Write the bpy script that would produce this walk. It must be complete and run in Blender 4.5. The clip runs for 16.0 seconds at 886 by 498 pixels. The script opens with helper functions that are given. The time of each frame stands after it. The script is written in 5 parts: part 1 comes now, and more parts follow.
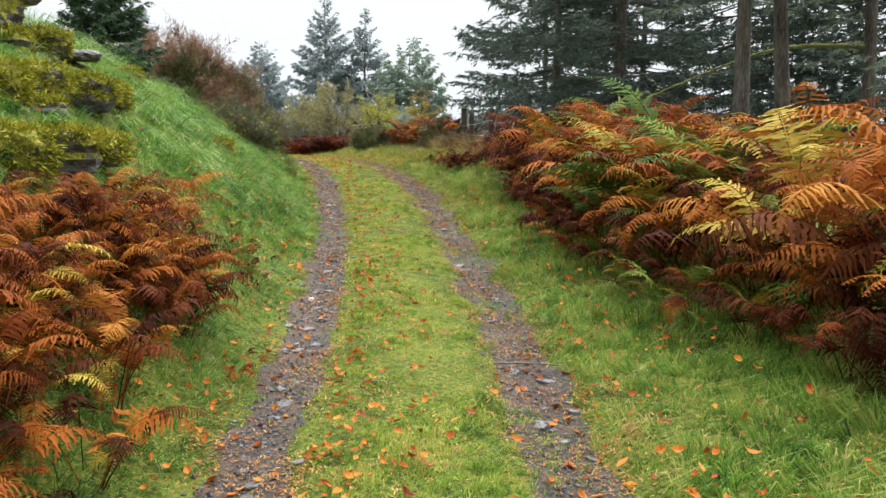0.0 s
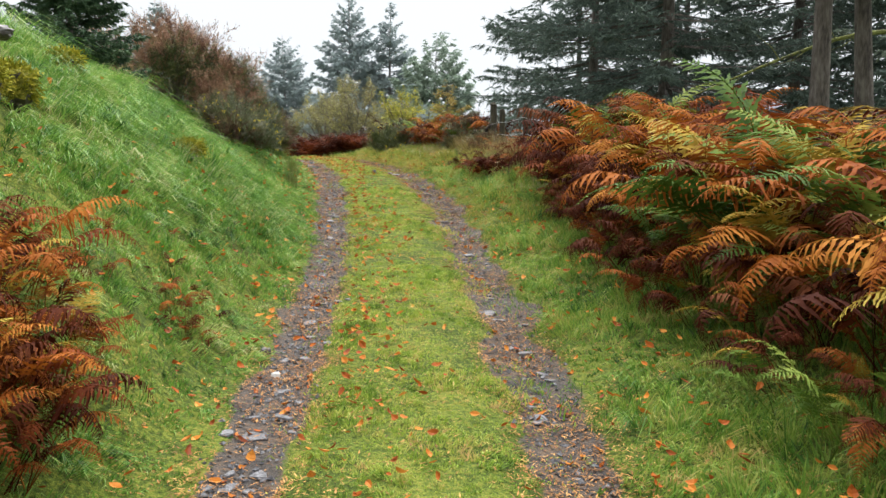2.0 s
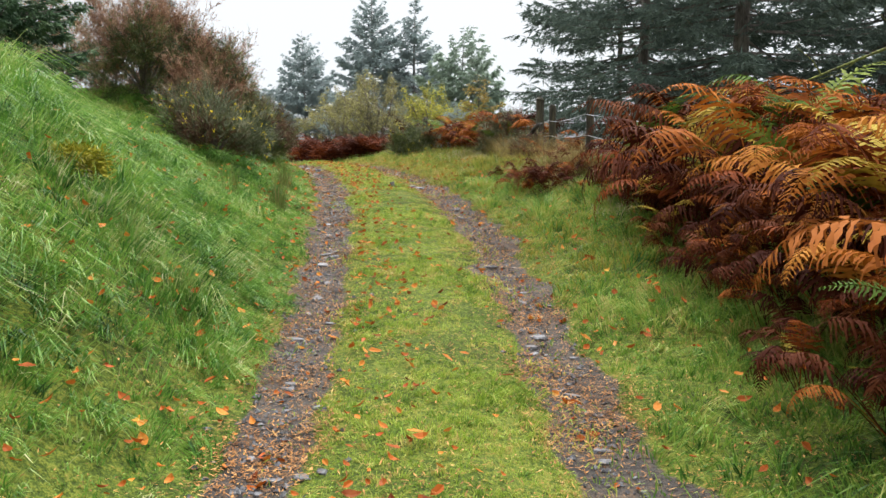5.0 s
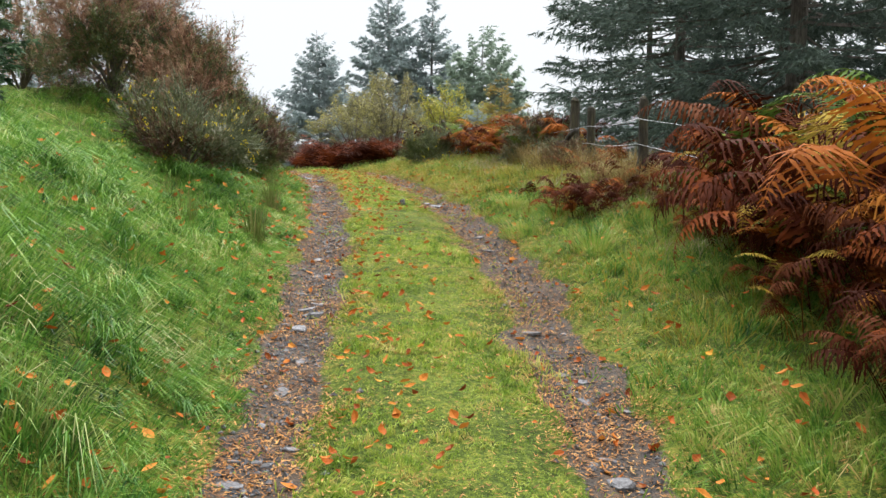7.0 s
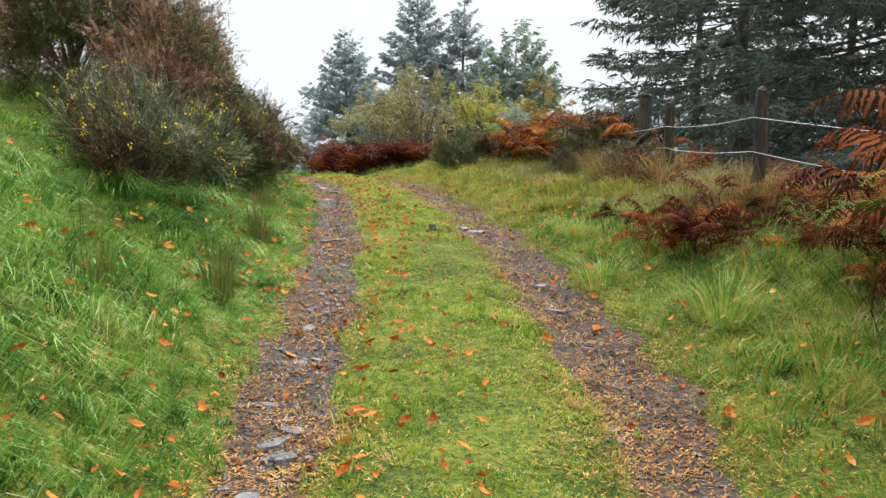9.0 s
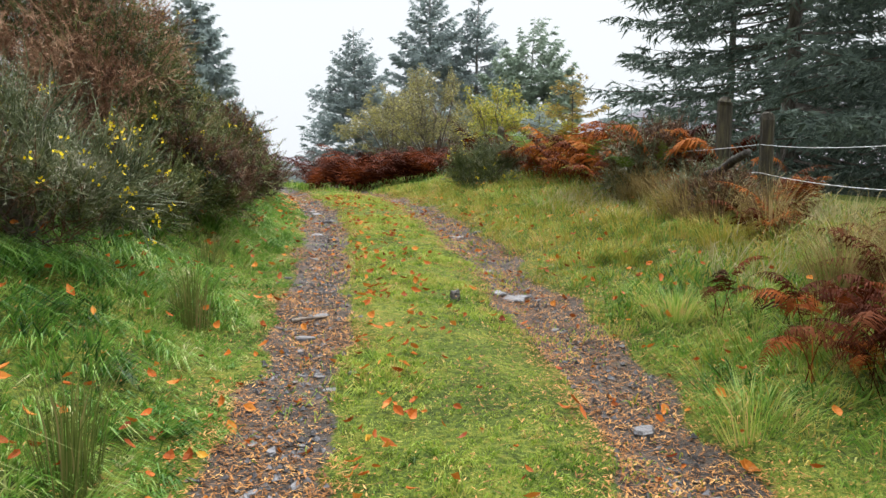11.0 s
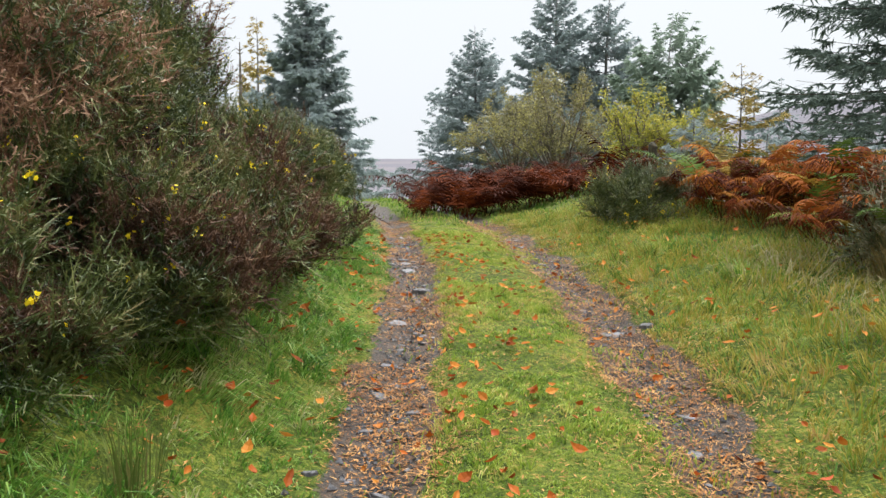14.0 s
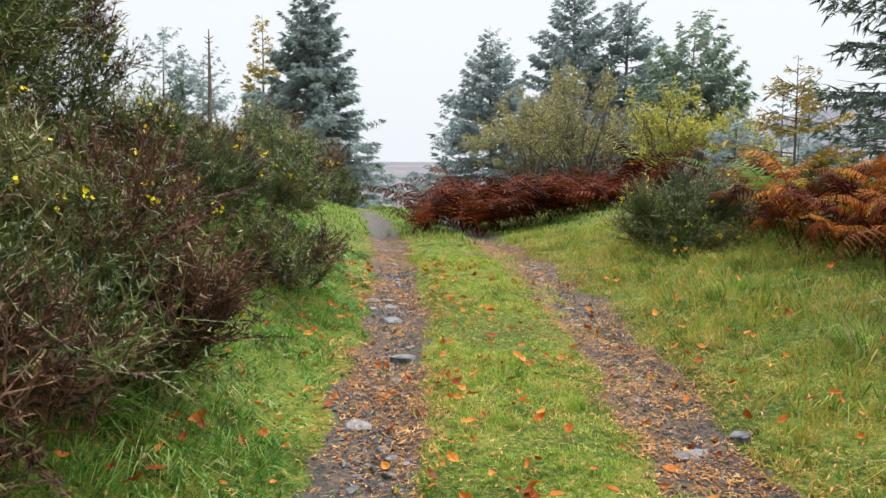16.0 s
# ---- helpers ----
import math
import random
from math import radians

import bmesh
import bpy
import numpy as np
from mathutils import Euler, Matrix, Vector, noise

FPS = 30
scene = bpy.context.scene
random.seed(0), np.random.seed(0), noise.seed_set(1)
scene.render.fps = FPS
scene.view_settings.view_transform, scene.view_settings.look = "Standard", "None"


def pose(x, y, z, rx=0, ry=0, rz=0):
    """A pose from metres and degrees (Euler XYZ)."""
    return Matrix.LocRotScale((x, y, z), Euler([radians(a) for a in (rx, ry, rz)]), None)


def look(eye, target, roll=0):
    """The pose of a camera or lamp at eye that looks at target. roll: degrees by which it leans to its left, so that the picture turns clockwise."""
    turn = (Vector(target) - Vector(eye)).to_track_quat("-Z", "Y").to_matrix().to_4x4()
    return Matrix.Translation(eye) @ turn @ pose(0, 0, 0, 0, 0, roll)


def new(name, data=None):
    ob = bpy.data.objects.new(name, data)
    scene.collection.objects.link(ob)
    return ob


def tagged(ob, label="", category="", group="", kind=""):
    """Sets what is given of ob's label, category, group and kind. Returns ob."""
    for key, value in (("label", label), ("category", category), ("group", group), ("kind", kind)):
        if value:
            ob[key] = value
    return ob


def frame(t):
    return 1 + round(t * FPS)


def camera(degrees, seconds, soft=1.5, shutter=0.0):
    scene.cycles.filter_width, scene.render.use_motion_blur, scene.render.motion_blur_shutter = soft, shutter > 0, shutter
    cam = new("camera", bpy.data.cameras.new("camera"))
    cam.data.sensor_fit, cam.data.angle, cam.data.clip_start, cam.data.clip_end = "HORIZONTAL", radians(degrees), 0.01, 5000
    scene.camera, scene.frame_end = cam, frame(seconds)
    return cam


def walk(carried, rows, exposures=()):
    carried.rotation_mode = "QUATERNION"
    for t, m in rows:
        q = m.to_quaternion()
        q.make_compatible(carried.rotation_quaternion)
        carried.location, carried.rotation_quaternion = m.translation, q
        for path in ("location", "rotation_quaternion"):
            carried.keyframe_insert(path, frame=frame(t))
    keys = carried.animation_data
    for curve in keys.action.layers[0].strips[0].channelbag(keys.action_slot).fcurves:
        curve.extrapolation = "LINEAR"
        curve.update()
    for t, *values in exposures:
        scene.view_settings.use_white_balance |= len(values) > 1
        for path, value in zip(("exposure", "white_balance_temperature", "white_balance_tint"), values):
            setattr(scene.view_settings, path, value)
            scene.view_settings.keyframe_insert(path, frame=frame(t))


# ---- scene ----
cam = camera(58.0, 16.0)
PATH = [
    (0, (0.0, 0.0, 1.5), (0.349, 1.959, 1.296), 0.2),
    (0.5, (0.048, 0.474, 1.537), (0.355, 2.44, 1.332), 0.3),
    (1, (0.17, 0.967, 1.564), (0.466, 2.935, 1.357), 0.2),
    (1.5, (0.247, 1.479, 1.582), (0.536, 3.447, 1.374), 0.3),
    (2, (0.374, 1.967, 1.605), (0.655, 3.936, 1.396), 0.2),
    (2.5, (0.478, 2.447, 1.623), (0.752, 4.418, 1.416), 0.1),
    (3, (0.518, 2.938, 1.628), (0.783, 4.909, 1.421), 0.3),
    (3.5, (0.56, 3.447, 1.682), (0.817, 5.419, 1.475), 0.4),
    (4, (0.569, 3.985, 1.7), (0.817, 5.959, 1.49), 0.3),
    (6.5, (0.762, 6.248, 1.84), (0.947, 8.229, 1.637), 0.4),
    (7, (0.789, 6.704, 1.877), (0.968, 8.685, 1.672), 0.4),
    (7.5, (0.792, 7.217, 1.914), (0.967, 9.199, 1.708), 0.5),
    (8, (0.833, 7.711, 1.948), (1.001, 9.694, 1.742), 0.5),
    (8.5, (0.823, 8.248, 1.969), (0.981, 10.231, 1.76), 0.4),
    (9, (0.861, 8.776, 2.007), (0.967, 10.762, 1.797), 0.4),
    (11.5, (0.874, 11.298, 2.27), (0.943, 13.286, 2.065), 0.6),
    (12, (0.857, 11.726, 2.312), (0.905, 13.715, 2.106), 0.7),
    (12.5, (0.85, 12.18, 2.374), (0.845, 14.17, 2.167), 0.7),
    (13, (0.836, 12.633, 2.439), (0.702, 14.618, 2.233), 0.6),
    (13.5, (0.826, 13.065, 2.496), (0.65, 15.046, 2.29), 0.8),
    (14, (0.799, 13.499, 2.538), (0.582, 15.476, 2.333), 0.8),
    (14.5, (0.785, 13.92, 2.573), (0.561, 15.897, 2.369), 1.0),
    (15, (0.742, 14.343, 2.59), (0.507, 16.319, 2.388), 0.9),
    (15.5, (0.735, 14.764, 2.612), (0.487, 16.738, 2.413), 0.8),
    (16, (0.734, 15.187, 2.613), (0.479, 17.161, 2.415), 0.9),
]
walk(cam, [(t, look(eye, target, roll)) for t, eye, target, roll in PATH],
     exposures=[(0, 2.9), (9, 2.9), (12.5, 2.83), (16, 2.81)])

# ---- light ----
SUN_AZ, SUN_EL = radians(40), radians(68)
world = bpy.data.worlds.new("overcast_sky")
scene.world = world
world.use_nodes = True
wn, wl = world.node_tree.nodes, world.node_tree.links
sky = wn.new("ShaderNodeTexSky")
sky.sky_type, sky.sun_disc = "NISHITA", False
sky.sun_elevation, sky.sun_rotation = SUN_EL, SUN_AZ
sky.air_density, sky.dust_density, sky.ozone_density = 1.0, 6.0, 1.0
pale = wn.new("ShaderNodeHueSaturation")
pale.inputs["Saturation"].default_value = 0.12
wl.new(sky.outputs[0], pale.inputs["Color"])
cloud = wn.new("ShaderNodeMix")
cloud.data_type = "RGBA"
cloud.inputs[0].default_value = 0.96
wl.new(pale.outputs[0], cloud.inputs[6])
cloud.inputs[7].default_value = (2.6, 2.73, 2.88, 1)
back = wn["Background"]
wl.new(cloud.outputs[2], back.inputs["Color"])
back.inputs["Strength"].default_value = 0.05
sun = new("sun", bpy.data.lights.new("sun", "SUN"))
sun.data.energy, sun.data.angle, sun.data.color = 1.5, radians(88), (1.0, 0.985, 0.985)
sun.matrix_world = look((0, 0, 30), (math.sin(SUN_AZ) * -20, math.cos(SUN_AZ) * -20, 30 - 20 * math.tan(SUN_EL)))

# ---- materials ----
def nodes_of(name):
    m = bpy.data.materials.new(name)
    m.use_nodes = True
    return m, m.node_tree.nodes, m.node_tree.links


def ramp(n, colours):
    r = n.new("ShaderNodeValToRGB")
    while len(r.color_ramp.elements) < len(colours):
        r.color_ramp.elements.new(0.5)
    for e, (p, c) in zip(r.color_ramp.elements, colours):
        e.position, e.color = p, (*c, 1)
    return r


def leafy(name, colours, rough=0.55, through_light=0.25, by_object=False, scale=3.0, spec=0.1, each=0.62, clump=0.0):
    """Blades, leaves and needles: a spread of colours from piece to piece, and patches across the place."""
    m, n, l = nodes_of(name)
    p = n["Principled BSDF"]
    if by_object:
        rnd = n.new("ShaderNodeObjectInfo").outputs["Random"]
    else:
        rnd = n.new("ShaderNodeNewGeometry").outputs["Random Per Island"]
    co = n.new("ShaderNodeTexCoord")
    geo = n.new("ShaderNodeNewGeometry")
    tex = n.new("ShaderNodeTexNoise")
    tex.inputs["Scale"].default_value, tex.inputs["Detail"].default_value = scale, 3
    l.new(geo.outputs["Position"], tex.inputs["Vector"])
    add = n.new("ShaderNodeMath")
    add.operation = "MULTIPLY_ADD"
    l.new(rnd, add.inputs[0])
    add.inputs[1].default_value = each
    sub = n.new("ShaderNodeMath")
    sub.operation = "MULTIPLY_ADD"
    l.new(tex.outputs["Fac"], sub.inputs[0])
    sub.inputs[1].default_value, sub.inputs[2].default_value = 1.1, -0.36
    l.new(sub.outputs[0], add.inputs[2])
    if clump:
        # sprig by sprig and tuft by tuft, finer than the patches
        small = n.new("ShaderNodeTexNoise")
        small.inputs["Scale"].default_value, small.inputs["Detail"].default_value = clump, 2
        l.new(geo.outputs["Position"], small.inputs["Vector"])
        tuft_by = n.new("ShaderNodeMath")
        tuft_by.operation = "MULTIPLY_ADD"
        l.new(small.outputs["Fac"], tuft_by.inputs[0])
        tuft_by.inputs[1].default_value, tuft_by.inputs[2].default_value = 1.55, -0.775 - 0.36 + (0.62 - each) * 0.5
        l.new(tuft_by.outputs[0], sub.inputs[2])
    r = ramp(n, colours)
    l.new(add.outputs[0], r.inputs[0])
    l.new(r.outputs[0], p.inputs["Base Color"])
    p.inputs["Roughness"].default_value = rough
    p.inputs["Specular IOR Level"].default_value = spec
    if through_light:
        t = n.new("ShaderNodeBsdfTranslucent")
        l.new(r.outputs[0], t.inputs["Color"])
        mix = n.new("ShaderNodeMixShader")
        mix.inputs[0].default_value = through_light
        l.new(p.outputs[0], mix.inputs[1])
        l.new(t.outputs[0], mix.inputs[2])
        l.new(mix.outputs[0], n["Material Output"].inputs["Surface"])
    return m


def solid(name, colours, scale=4.0, rough=0.8, bump=0.4, detail_scale=40.0, stretch=(1, 1, 1), spec=0.4, rnd_mix=0.0, bump_dist=0.02):
    """Ground, bark, stone and timber: two scales of noise for colour, a third for relief."""
    m, n, l = nodes_of(name)
    p = n["Principled BSDF"]
    geo = n.new("ShaderNodeNewGeometry")
    mp = n.new("ShaderNodeMapping")
    mp.inputs["Scale"].default_value = stretch
    l.new(geo.outputs["Position"], mp.inputs["Vector"])
    a, b = n.new("ShaderNodeTexNoise"), n.new("ShaderNodeTexNoise")
    for t, s in ((a, scale), (b, detail_scale)):
        t.inputs["Scale"].default_value, t.inputs["Detail"].default_value = s, 5
        l.new(mp.outputs[0], t.inputs["Vector"])
    mix = n.new("ShaderNodeMath")
    mix.operation = "MULTIPLY_ADD"
    l.new(a.outputs["Fac"], mix.inputs[0])
    mix.inputs[1].default_value = 0.9
    half = n.new("ShaderNodeMath")
    half.operation = "MULTIPLY_ADD"
    l.new(b.outputs["Fac"], half.inputs[0])
    half.inputs[1].default_value, half.inputs[2].default_value = 0.9, -0.4
    l.new(half.outputs[0], mix.inputs[2])
    fac = mix.outputs[0]
    if rnd_mix:
        info = n.new("ShaderNodeObjectInfo")
        isl = n.new("ShaderNodeNewGeometry")
        more = n.new("ShaderNodeMath")
        more.operation = "ADD"
        l.new(info.outputs["Random"], more.inputs[0])
        l.new(isl.outputs["Random Per Island"], more.inputs[1])
        shift = n.new("ShaderNodeMath")
        shift.operation = "MULTIPLY_ADD"
        l.new(more.outputs[0], shift.inputs[0])
        shift.inputs[1].default_value = rnd_mix
        l.new(fac, shift.inputs[2])
        fac = shift.outputs[0]
    r = ramp(n, colours)
    l.new(fac, r.inputs[0])
    l.new(r.outputs[0], p.inputs["Base Color"])
    p.inputs["Roughness"].default_value = rough
    p.inputs["Specular IOR Level"].default_value = spec
    bp = n.new("ShaderNodeBump")
    bp.inputs["Strength"].default_value, bp.inputs["Distance"].default_value = bump, bump_dist
    l.new(b.outputs["Fac"], bp.inputs["Height"])
    l.new(bp.outputs[0], p.inputs["Normal"])
    return m


M = {}
def ground_material():
    """Mossy soil, worn stony ruts and heather moor, blended by how worn the ground is and how far out it lies."""
    m, n, l = nodes_of("track_and_hillside")
    p = n["Principled BSDF"]
    geo = n.new("ShaderNodeNewGeometry")

    def tex(scale, detail=5):
        t = n.new("ShaderNodeTexNoise")
        t.inputs["Scale"].default_value, t.inputs["Detail"].default_value = scale, detail
        l.new(geo.outputs["Position"], t.inputs["Vector"])
        return t.outputs["Fac"]

    def sums(a, k, b):
        o = n.new("ShaderNodeMath")
        o.operation = "MULTIPLY_ADD"
        l.new(a, o.inputs[0])
        o.inputs[1].default_value = k
        if isinstance(b, float):
            o.inputs[2].default_value = b
        else:
            l.new(b, o.inputs[2])
        return o.outputs[0]

    def blend(fac, a, b):
        o = n.new("ShaderNodeMix")
        o.data_type = "RGBA"
        l.new(fac, o.inputs[0])
        l.new(a, o.inputs[6])
        l.new(b, o.inputs[7])
        return o.outputs[2]

    big, mid, fine, grit = tex(2.2), tex(9.0), tex(38.0), tex(130.0, 3)
    soil = ramp(n, [(0.30, (0.014, 0.022, 0.004)), (0.48, (0.05, 0.075, 0.010)), (0.58, (0.11, 0.135, 0.018)), (0.75, (0.19, 0.14, 0.035))])
    l.new(sums(grit, 0.6, sums(fine, 0.6, sums(big, 0.4, -0.3))), soil.inputs[0])
    rut = ramp(n, [(0.28, (0.009, 0.008, 0.007)), (0.42, (0.028, 0.024, 0.021)), (0.53, (0.050, 0.041, 0.034)), (0.66, (0.095, 0.060, 0.034)), (0.82, (0.13, 0.13, 0.13))])
    l.new(sums(grit, 0.55, sums(fine, 0.6, sums(mid, 0.5, -0.33))), rut.inputs[0])
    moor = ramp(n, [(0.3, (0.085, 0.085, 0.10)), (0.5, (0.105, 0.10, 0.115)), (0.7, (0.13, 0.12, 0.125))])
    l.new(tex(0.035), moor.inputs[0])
    worn, out = n.new("ShaderNodeAttribute"), n.new("ShaderNodeAttribute")
    worn.attribute_name, out.attribute_name = "worn", "moor"
    edge = n.new("ShaderNodeMapRange")
    edge.interpolation_type = "SMOOTHSTEP"
    edge.inputs["From Min"].default_value, edge.inputs["From Max"].default_value = 0.4, 0.62
    l.new(sums(fine, 0.55, sums(mid, 0.35, sums(worn.outputs["Fac"], 1.0, -0.45))), edge.inputs["Value"])
    both = blend(edge.outputs[0], soil.outputs[0], rut.outputs[0])
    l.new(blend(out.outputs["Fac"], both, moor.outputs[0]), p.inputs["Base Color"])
    gloss = n.new("ShaderNodeMapRange")
    gloss.inputs["To Min"].default_value, gloss.inputs["To Max"].default_value = 0.95, 0.6
    l.new(edge.outputs[0], gloss.inputs["Value"])
    l.new(gloss.outputs[0], p.inputs["Roughness"])
    p.inputs["Specular IOR Level"].default_value = 0.15
    bp = n.new("ShaderNodeBump")
    bp.inputs["Strength"].default_value, bp.inputs["Distance"].default_value = 0.9, 0.02
    l.new(sums(grit, 0.4, fine), bp.inputs["Height"])
    l.new(bp.outputs[0], p.inputs["Normal"])
    return m


M["ground"] = ground_material()
M["grass_track"] = leafy("short_track_grass", [(0.02, (0.045, 0.095, 0.012)), (0.28, (0.145, 0.245, 0.03)), (0.55, (0.29, 0.39, 0.055)), (0.78, (0.45, 0.44, 0.11)), (0.97, (0.48, 0.32, 0.13))], 0.5, 0.4, False, 1.6, 0.25, 0.42, 9.0)
M["grass_bank"] = leafy("long_bank_grass", [(0.02, (0.012, 0.045, 0.010)), (0.30, (0.060, 0.165, 0.022)), (0.60, (0.155, 0.30, 0.042)), (0.86, (0.30, 0.38, 0.10)), (1.0, (0.48, 0.45, 0.24))], 0.45, 0.36, False, 1.5, 0.3, 0.42, 7.0)
M["grass_verge"] = leafy("mixed_verge_grass", [(0.02, (0.016, 0.055, 0.010)), (0.3, (0.080, 0.19, 0.024)), (0.58, (0.20, 0.31, 0.046)), (0.82, (0.36, 0.37, 0.10)), (1.0, (0.46, 0.31, 0.13))], 0.5, 0.38, False, 1.4, 0.25, 0.42, 7.0)
M["grass_dry"] = leafy("yellowing_grass", [(0.02, (0.07, 0.09, 0.012)), (0.35, (0.22, 0.22, 0.03)), (0.65, (0.38, 0.31, 0.06)), (0.95, (0.48, 0.32, 0.12))], 0.5, 0.35, False, 1.5, 0.2, 0.45, 7.0)
M["straw"] = leafy("dead_straw_grass", [(0.1, (0.22, 0.19, 0.08)), (0.5, (0.36, 0.31, 0.15)), (0.9, (0.46, 0.42, 0.27))], 0.5, 0.3, False, 3.0, 0.4)
M["straw_brown"] = leafy("brown_withered_grass", [(0.1, (0.10, 0.07, 0.025)), (0.5, (0.22, 0.16, 0.06)), (0.9, (0.36, 0.28, 0.13))], 0.6, 0.3, False, 3.0, 0.1, 0.4, 6.0)
M["pale_grass"] = leafy("bleached_wet_grass", [(0.1, (0.11, 0.19, 0.035)), (0.45, (0.25, 0.33, 0.09)), (0.8, (0.42, 0.42, 0.2)), (0.97, (0.52, 0.48, 0.3))], 0.45, 0.35, False, 2.5, 0.3, 0.5, 6.0)
M["rush"] = leafy("soft_rush", [(0.1, (0.06, 0.10, 0.02)), (0.6, (0.13, 0.16, 0.04)), (0.9, (0.25, 0.2, 0.09))], 0.5, 0.2)
BR = {
    "rust": leafy("rust_bracken", [(0.1, (0.0451, 0.00935, 0.0041)), (0.45, (0.152, 0.0358, 0.0082)), (0.8, (0.279, 0.0896, 0.018))], 0.6, 0.24, True, 6, 0.04),
    "dark": leafy("dark_red_bracken", [(0.1, (0.0234, 0.00538, 0.00279)), (0.5, (0.0562, 0.0133, 0.00517)), (0.85, (0.103, 0.0333, 0.0122))], 0.65, 0.12, True, 6, 0.04),
    "orange": leafy("orange_bracken", [(0.1, (0.139, 0.0358, 0.00574)), (0.5, (0.271, 0.0818, 0.0115)), (0.85, (0.377, 0.16, 0.0295))], 0.6, 0.26, True, 6, 0.04),
    "gold": leafy("yellowing_bracken", [(0.1, (0.131, 0.0896, 0.0115)), (0.5, (0.254, 0.164, 0.0197)), (0.85, (0.361, 0.273, 0.0492))], 0.55, 0.2, True, 6, 0.04),
    "green": leafy("green_bracken", [(0.1, (0.0246, 0.0561, 0.00902)), (0.5, (0.0697, 0.121, 0.018)), (0.85, (0.156, 0.195, 0.0369))], 0.5, 0.2, True, 6, 0.04),
}
M["stem"] = solid("bracken_stem", [(0.3, (0.12, 0.06, 0.025)), (0.7, (0.3, 0.17, 0.07))], 8, 0.6, 0.2)
# mist haze put into the base colour: far spruce and pine needles paled
M["spruce_far"] = leafy("hazed_blue_grey_spruce_needles", [(0.1, (0.255, 0.31, 0.31)), (0.5, (0.28, 0.335, 0.33)), (0.9, (0.305, 0.36, 0.35))], 1.0, 0.5, False, 0.6, 0.0)
M["spruce_mid"] = leafy("hazed_grey_green_pine_needles", [(0.1, (0.2059, 0.266, 0.2145)), (0.5, (0.2574, 0.326, 0.2574)), (0.9, (0.3175, 0.3775, 0.2917))], 1.0, 0.5, False, 0.6, 0.0)
M["spruce_near"] = leafy("dark_spruce_needles", [(0.1, (0.050, 0.072, 0.058)), (0.5, (0.088, 0.118, 0.100)), (0.9, (0.14, 0.18, 0.15))], 0.8, 0.3, False, 0.9, 0.1)
M["spruce_front"] = leafy("grey_green_spruce_needles", [(0.1, (0.12, 0.15, 0.12)), (0.5, (0.19, 0.23, 0.185)), (0.9, (0.27, 0.31, 0.25))], 0.8, 0.45, False, 0.9, 0.1)
M["spruce_green"] = leafy("deep_green_spruce_needles", [(0.1, (0.020, 0.045, 0.022)), (0.5, (0.045, 0.088, 0.042)), (0.9, (0.085, 0.14, 0.06))], 0.6, 0.2, False, 2.0, 0.2, 0.3, 8.0)
M["larch"] = leafy("autumn_larch_needles", [(0.1, (0.22, 0.19, 0.06)), (0.5, (0.36, 0.29, 0.09)), (0.9, (0.48, 0.33, 0.13))], 0.6, 0.3, False, 1.0)
M["bark"] = solid("conifer_bark", [(0.25, (0.035, 0.028, 0.024)), (0.5, (0.09, 0.075, 0.065)), (0.8, (0.17, 0.15, 0.13))], 6, 0.9, 1.0, 30, (1, 1, 0.25))
M["moss_bark"] = solid("lichened_bark", [(0.3, (0.07, 0.065, 0.05)), (0.5, (0.17, 0.18, 0.05)), (0.75, (0.30, 0.32, 0.10))], 5, 0.9, 0.8, 30)
# bark of the far trees, greyed and lightened to stand for haze
M["bark_far"] = solid("hazed_grey_bark", [(0.25, (0.10, 0.09, 0.085)), (0.8, (0.22, 0.21, 0.2))], 6, 0.9, 0.5, 30, (1, 1, 0.25))
M["gorse"] = leafy("green_gorse", [(0.1, (0.015, 0.028, 0.007)), (0.42, (0.055, 0.080, 0.018)), (0.72, (0.135, 0.15, 0.042)), (0.97, (0.26, 0.21, 0.10))], 0.5, 0.15, False, 2.5, 0.4, 0.3, 11.0)
M["gorse_brown"] = leafy("dead_gorse", [(0.1, (0.024, 0.012, 0.008)), (0.5, (0.085, 0.042, 0.022)), (0.9, (0.2, 0.115, 0.064))], 0.65, 0.1, False, 2.5, 0.3, 0.3, 11.0)
M["gorse_old"] = leafy("bleached_dead_gorse", [(0.1, (0.075, 0.040, 0.026)), (0.5, (0.24, 0.13, 0.078)), (0.9, (0.44, 0.29, 0.19))], 0.65, 0.15, False, 2.5, 0.2, 0.3, 11.0)
M["broom"] = leafy("grey_green_broom", [(0.1, (0.03, 0.045, 0.018)), (0.45, (0.085, 0.105, 0.045)), (0.75, (0.18, 0.19, 0.11)), (0.97, (0.40, 0.39, 0.31))], 0.5, 0.15, False, 3.0, 0.4, 0.35, 11.0)
M["flower"] = leafy("yellow_gorse_flower", [(0.2, (0.62, 0.46, 0.01)), (0.8, (0.8, 0.66, 0.03))], 0.5, 0.2)
# sallow leaf colours raised to take in the pale haze at their distance
M["sallow"] = leafy("thin_sallow_leaves", [(0.1, (0.1215, 0.1148, 0.0675)), (0.5, (0.2295, 0.216, 0.1148)), (0.9, (0.432, 0.3915, 0.1215))], 0.6, 0.25, False, 1.2)
M["birch"] = leafy("yellow_green_birch_leaves", [(0.1, (0.1955, 0.2185, 0.046)), (0.5, (0.368, 0.368, 0.069)), (0.9, (0.575, 0.4945, 0.1035))], 0.55, 0.3, False, 1.2)
M["twig"] = solid("grey_twig", [(0.3, (0.07, 0.055, 0.045)), (0.7, (0.19, 0.16, 0.13))], 10, 0.85, 0.3)
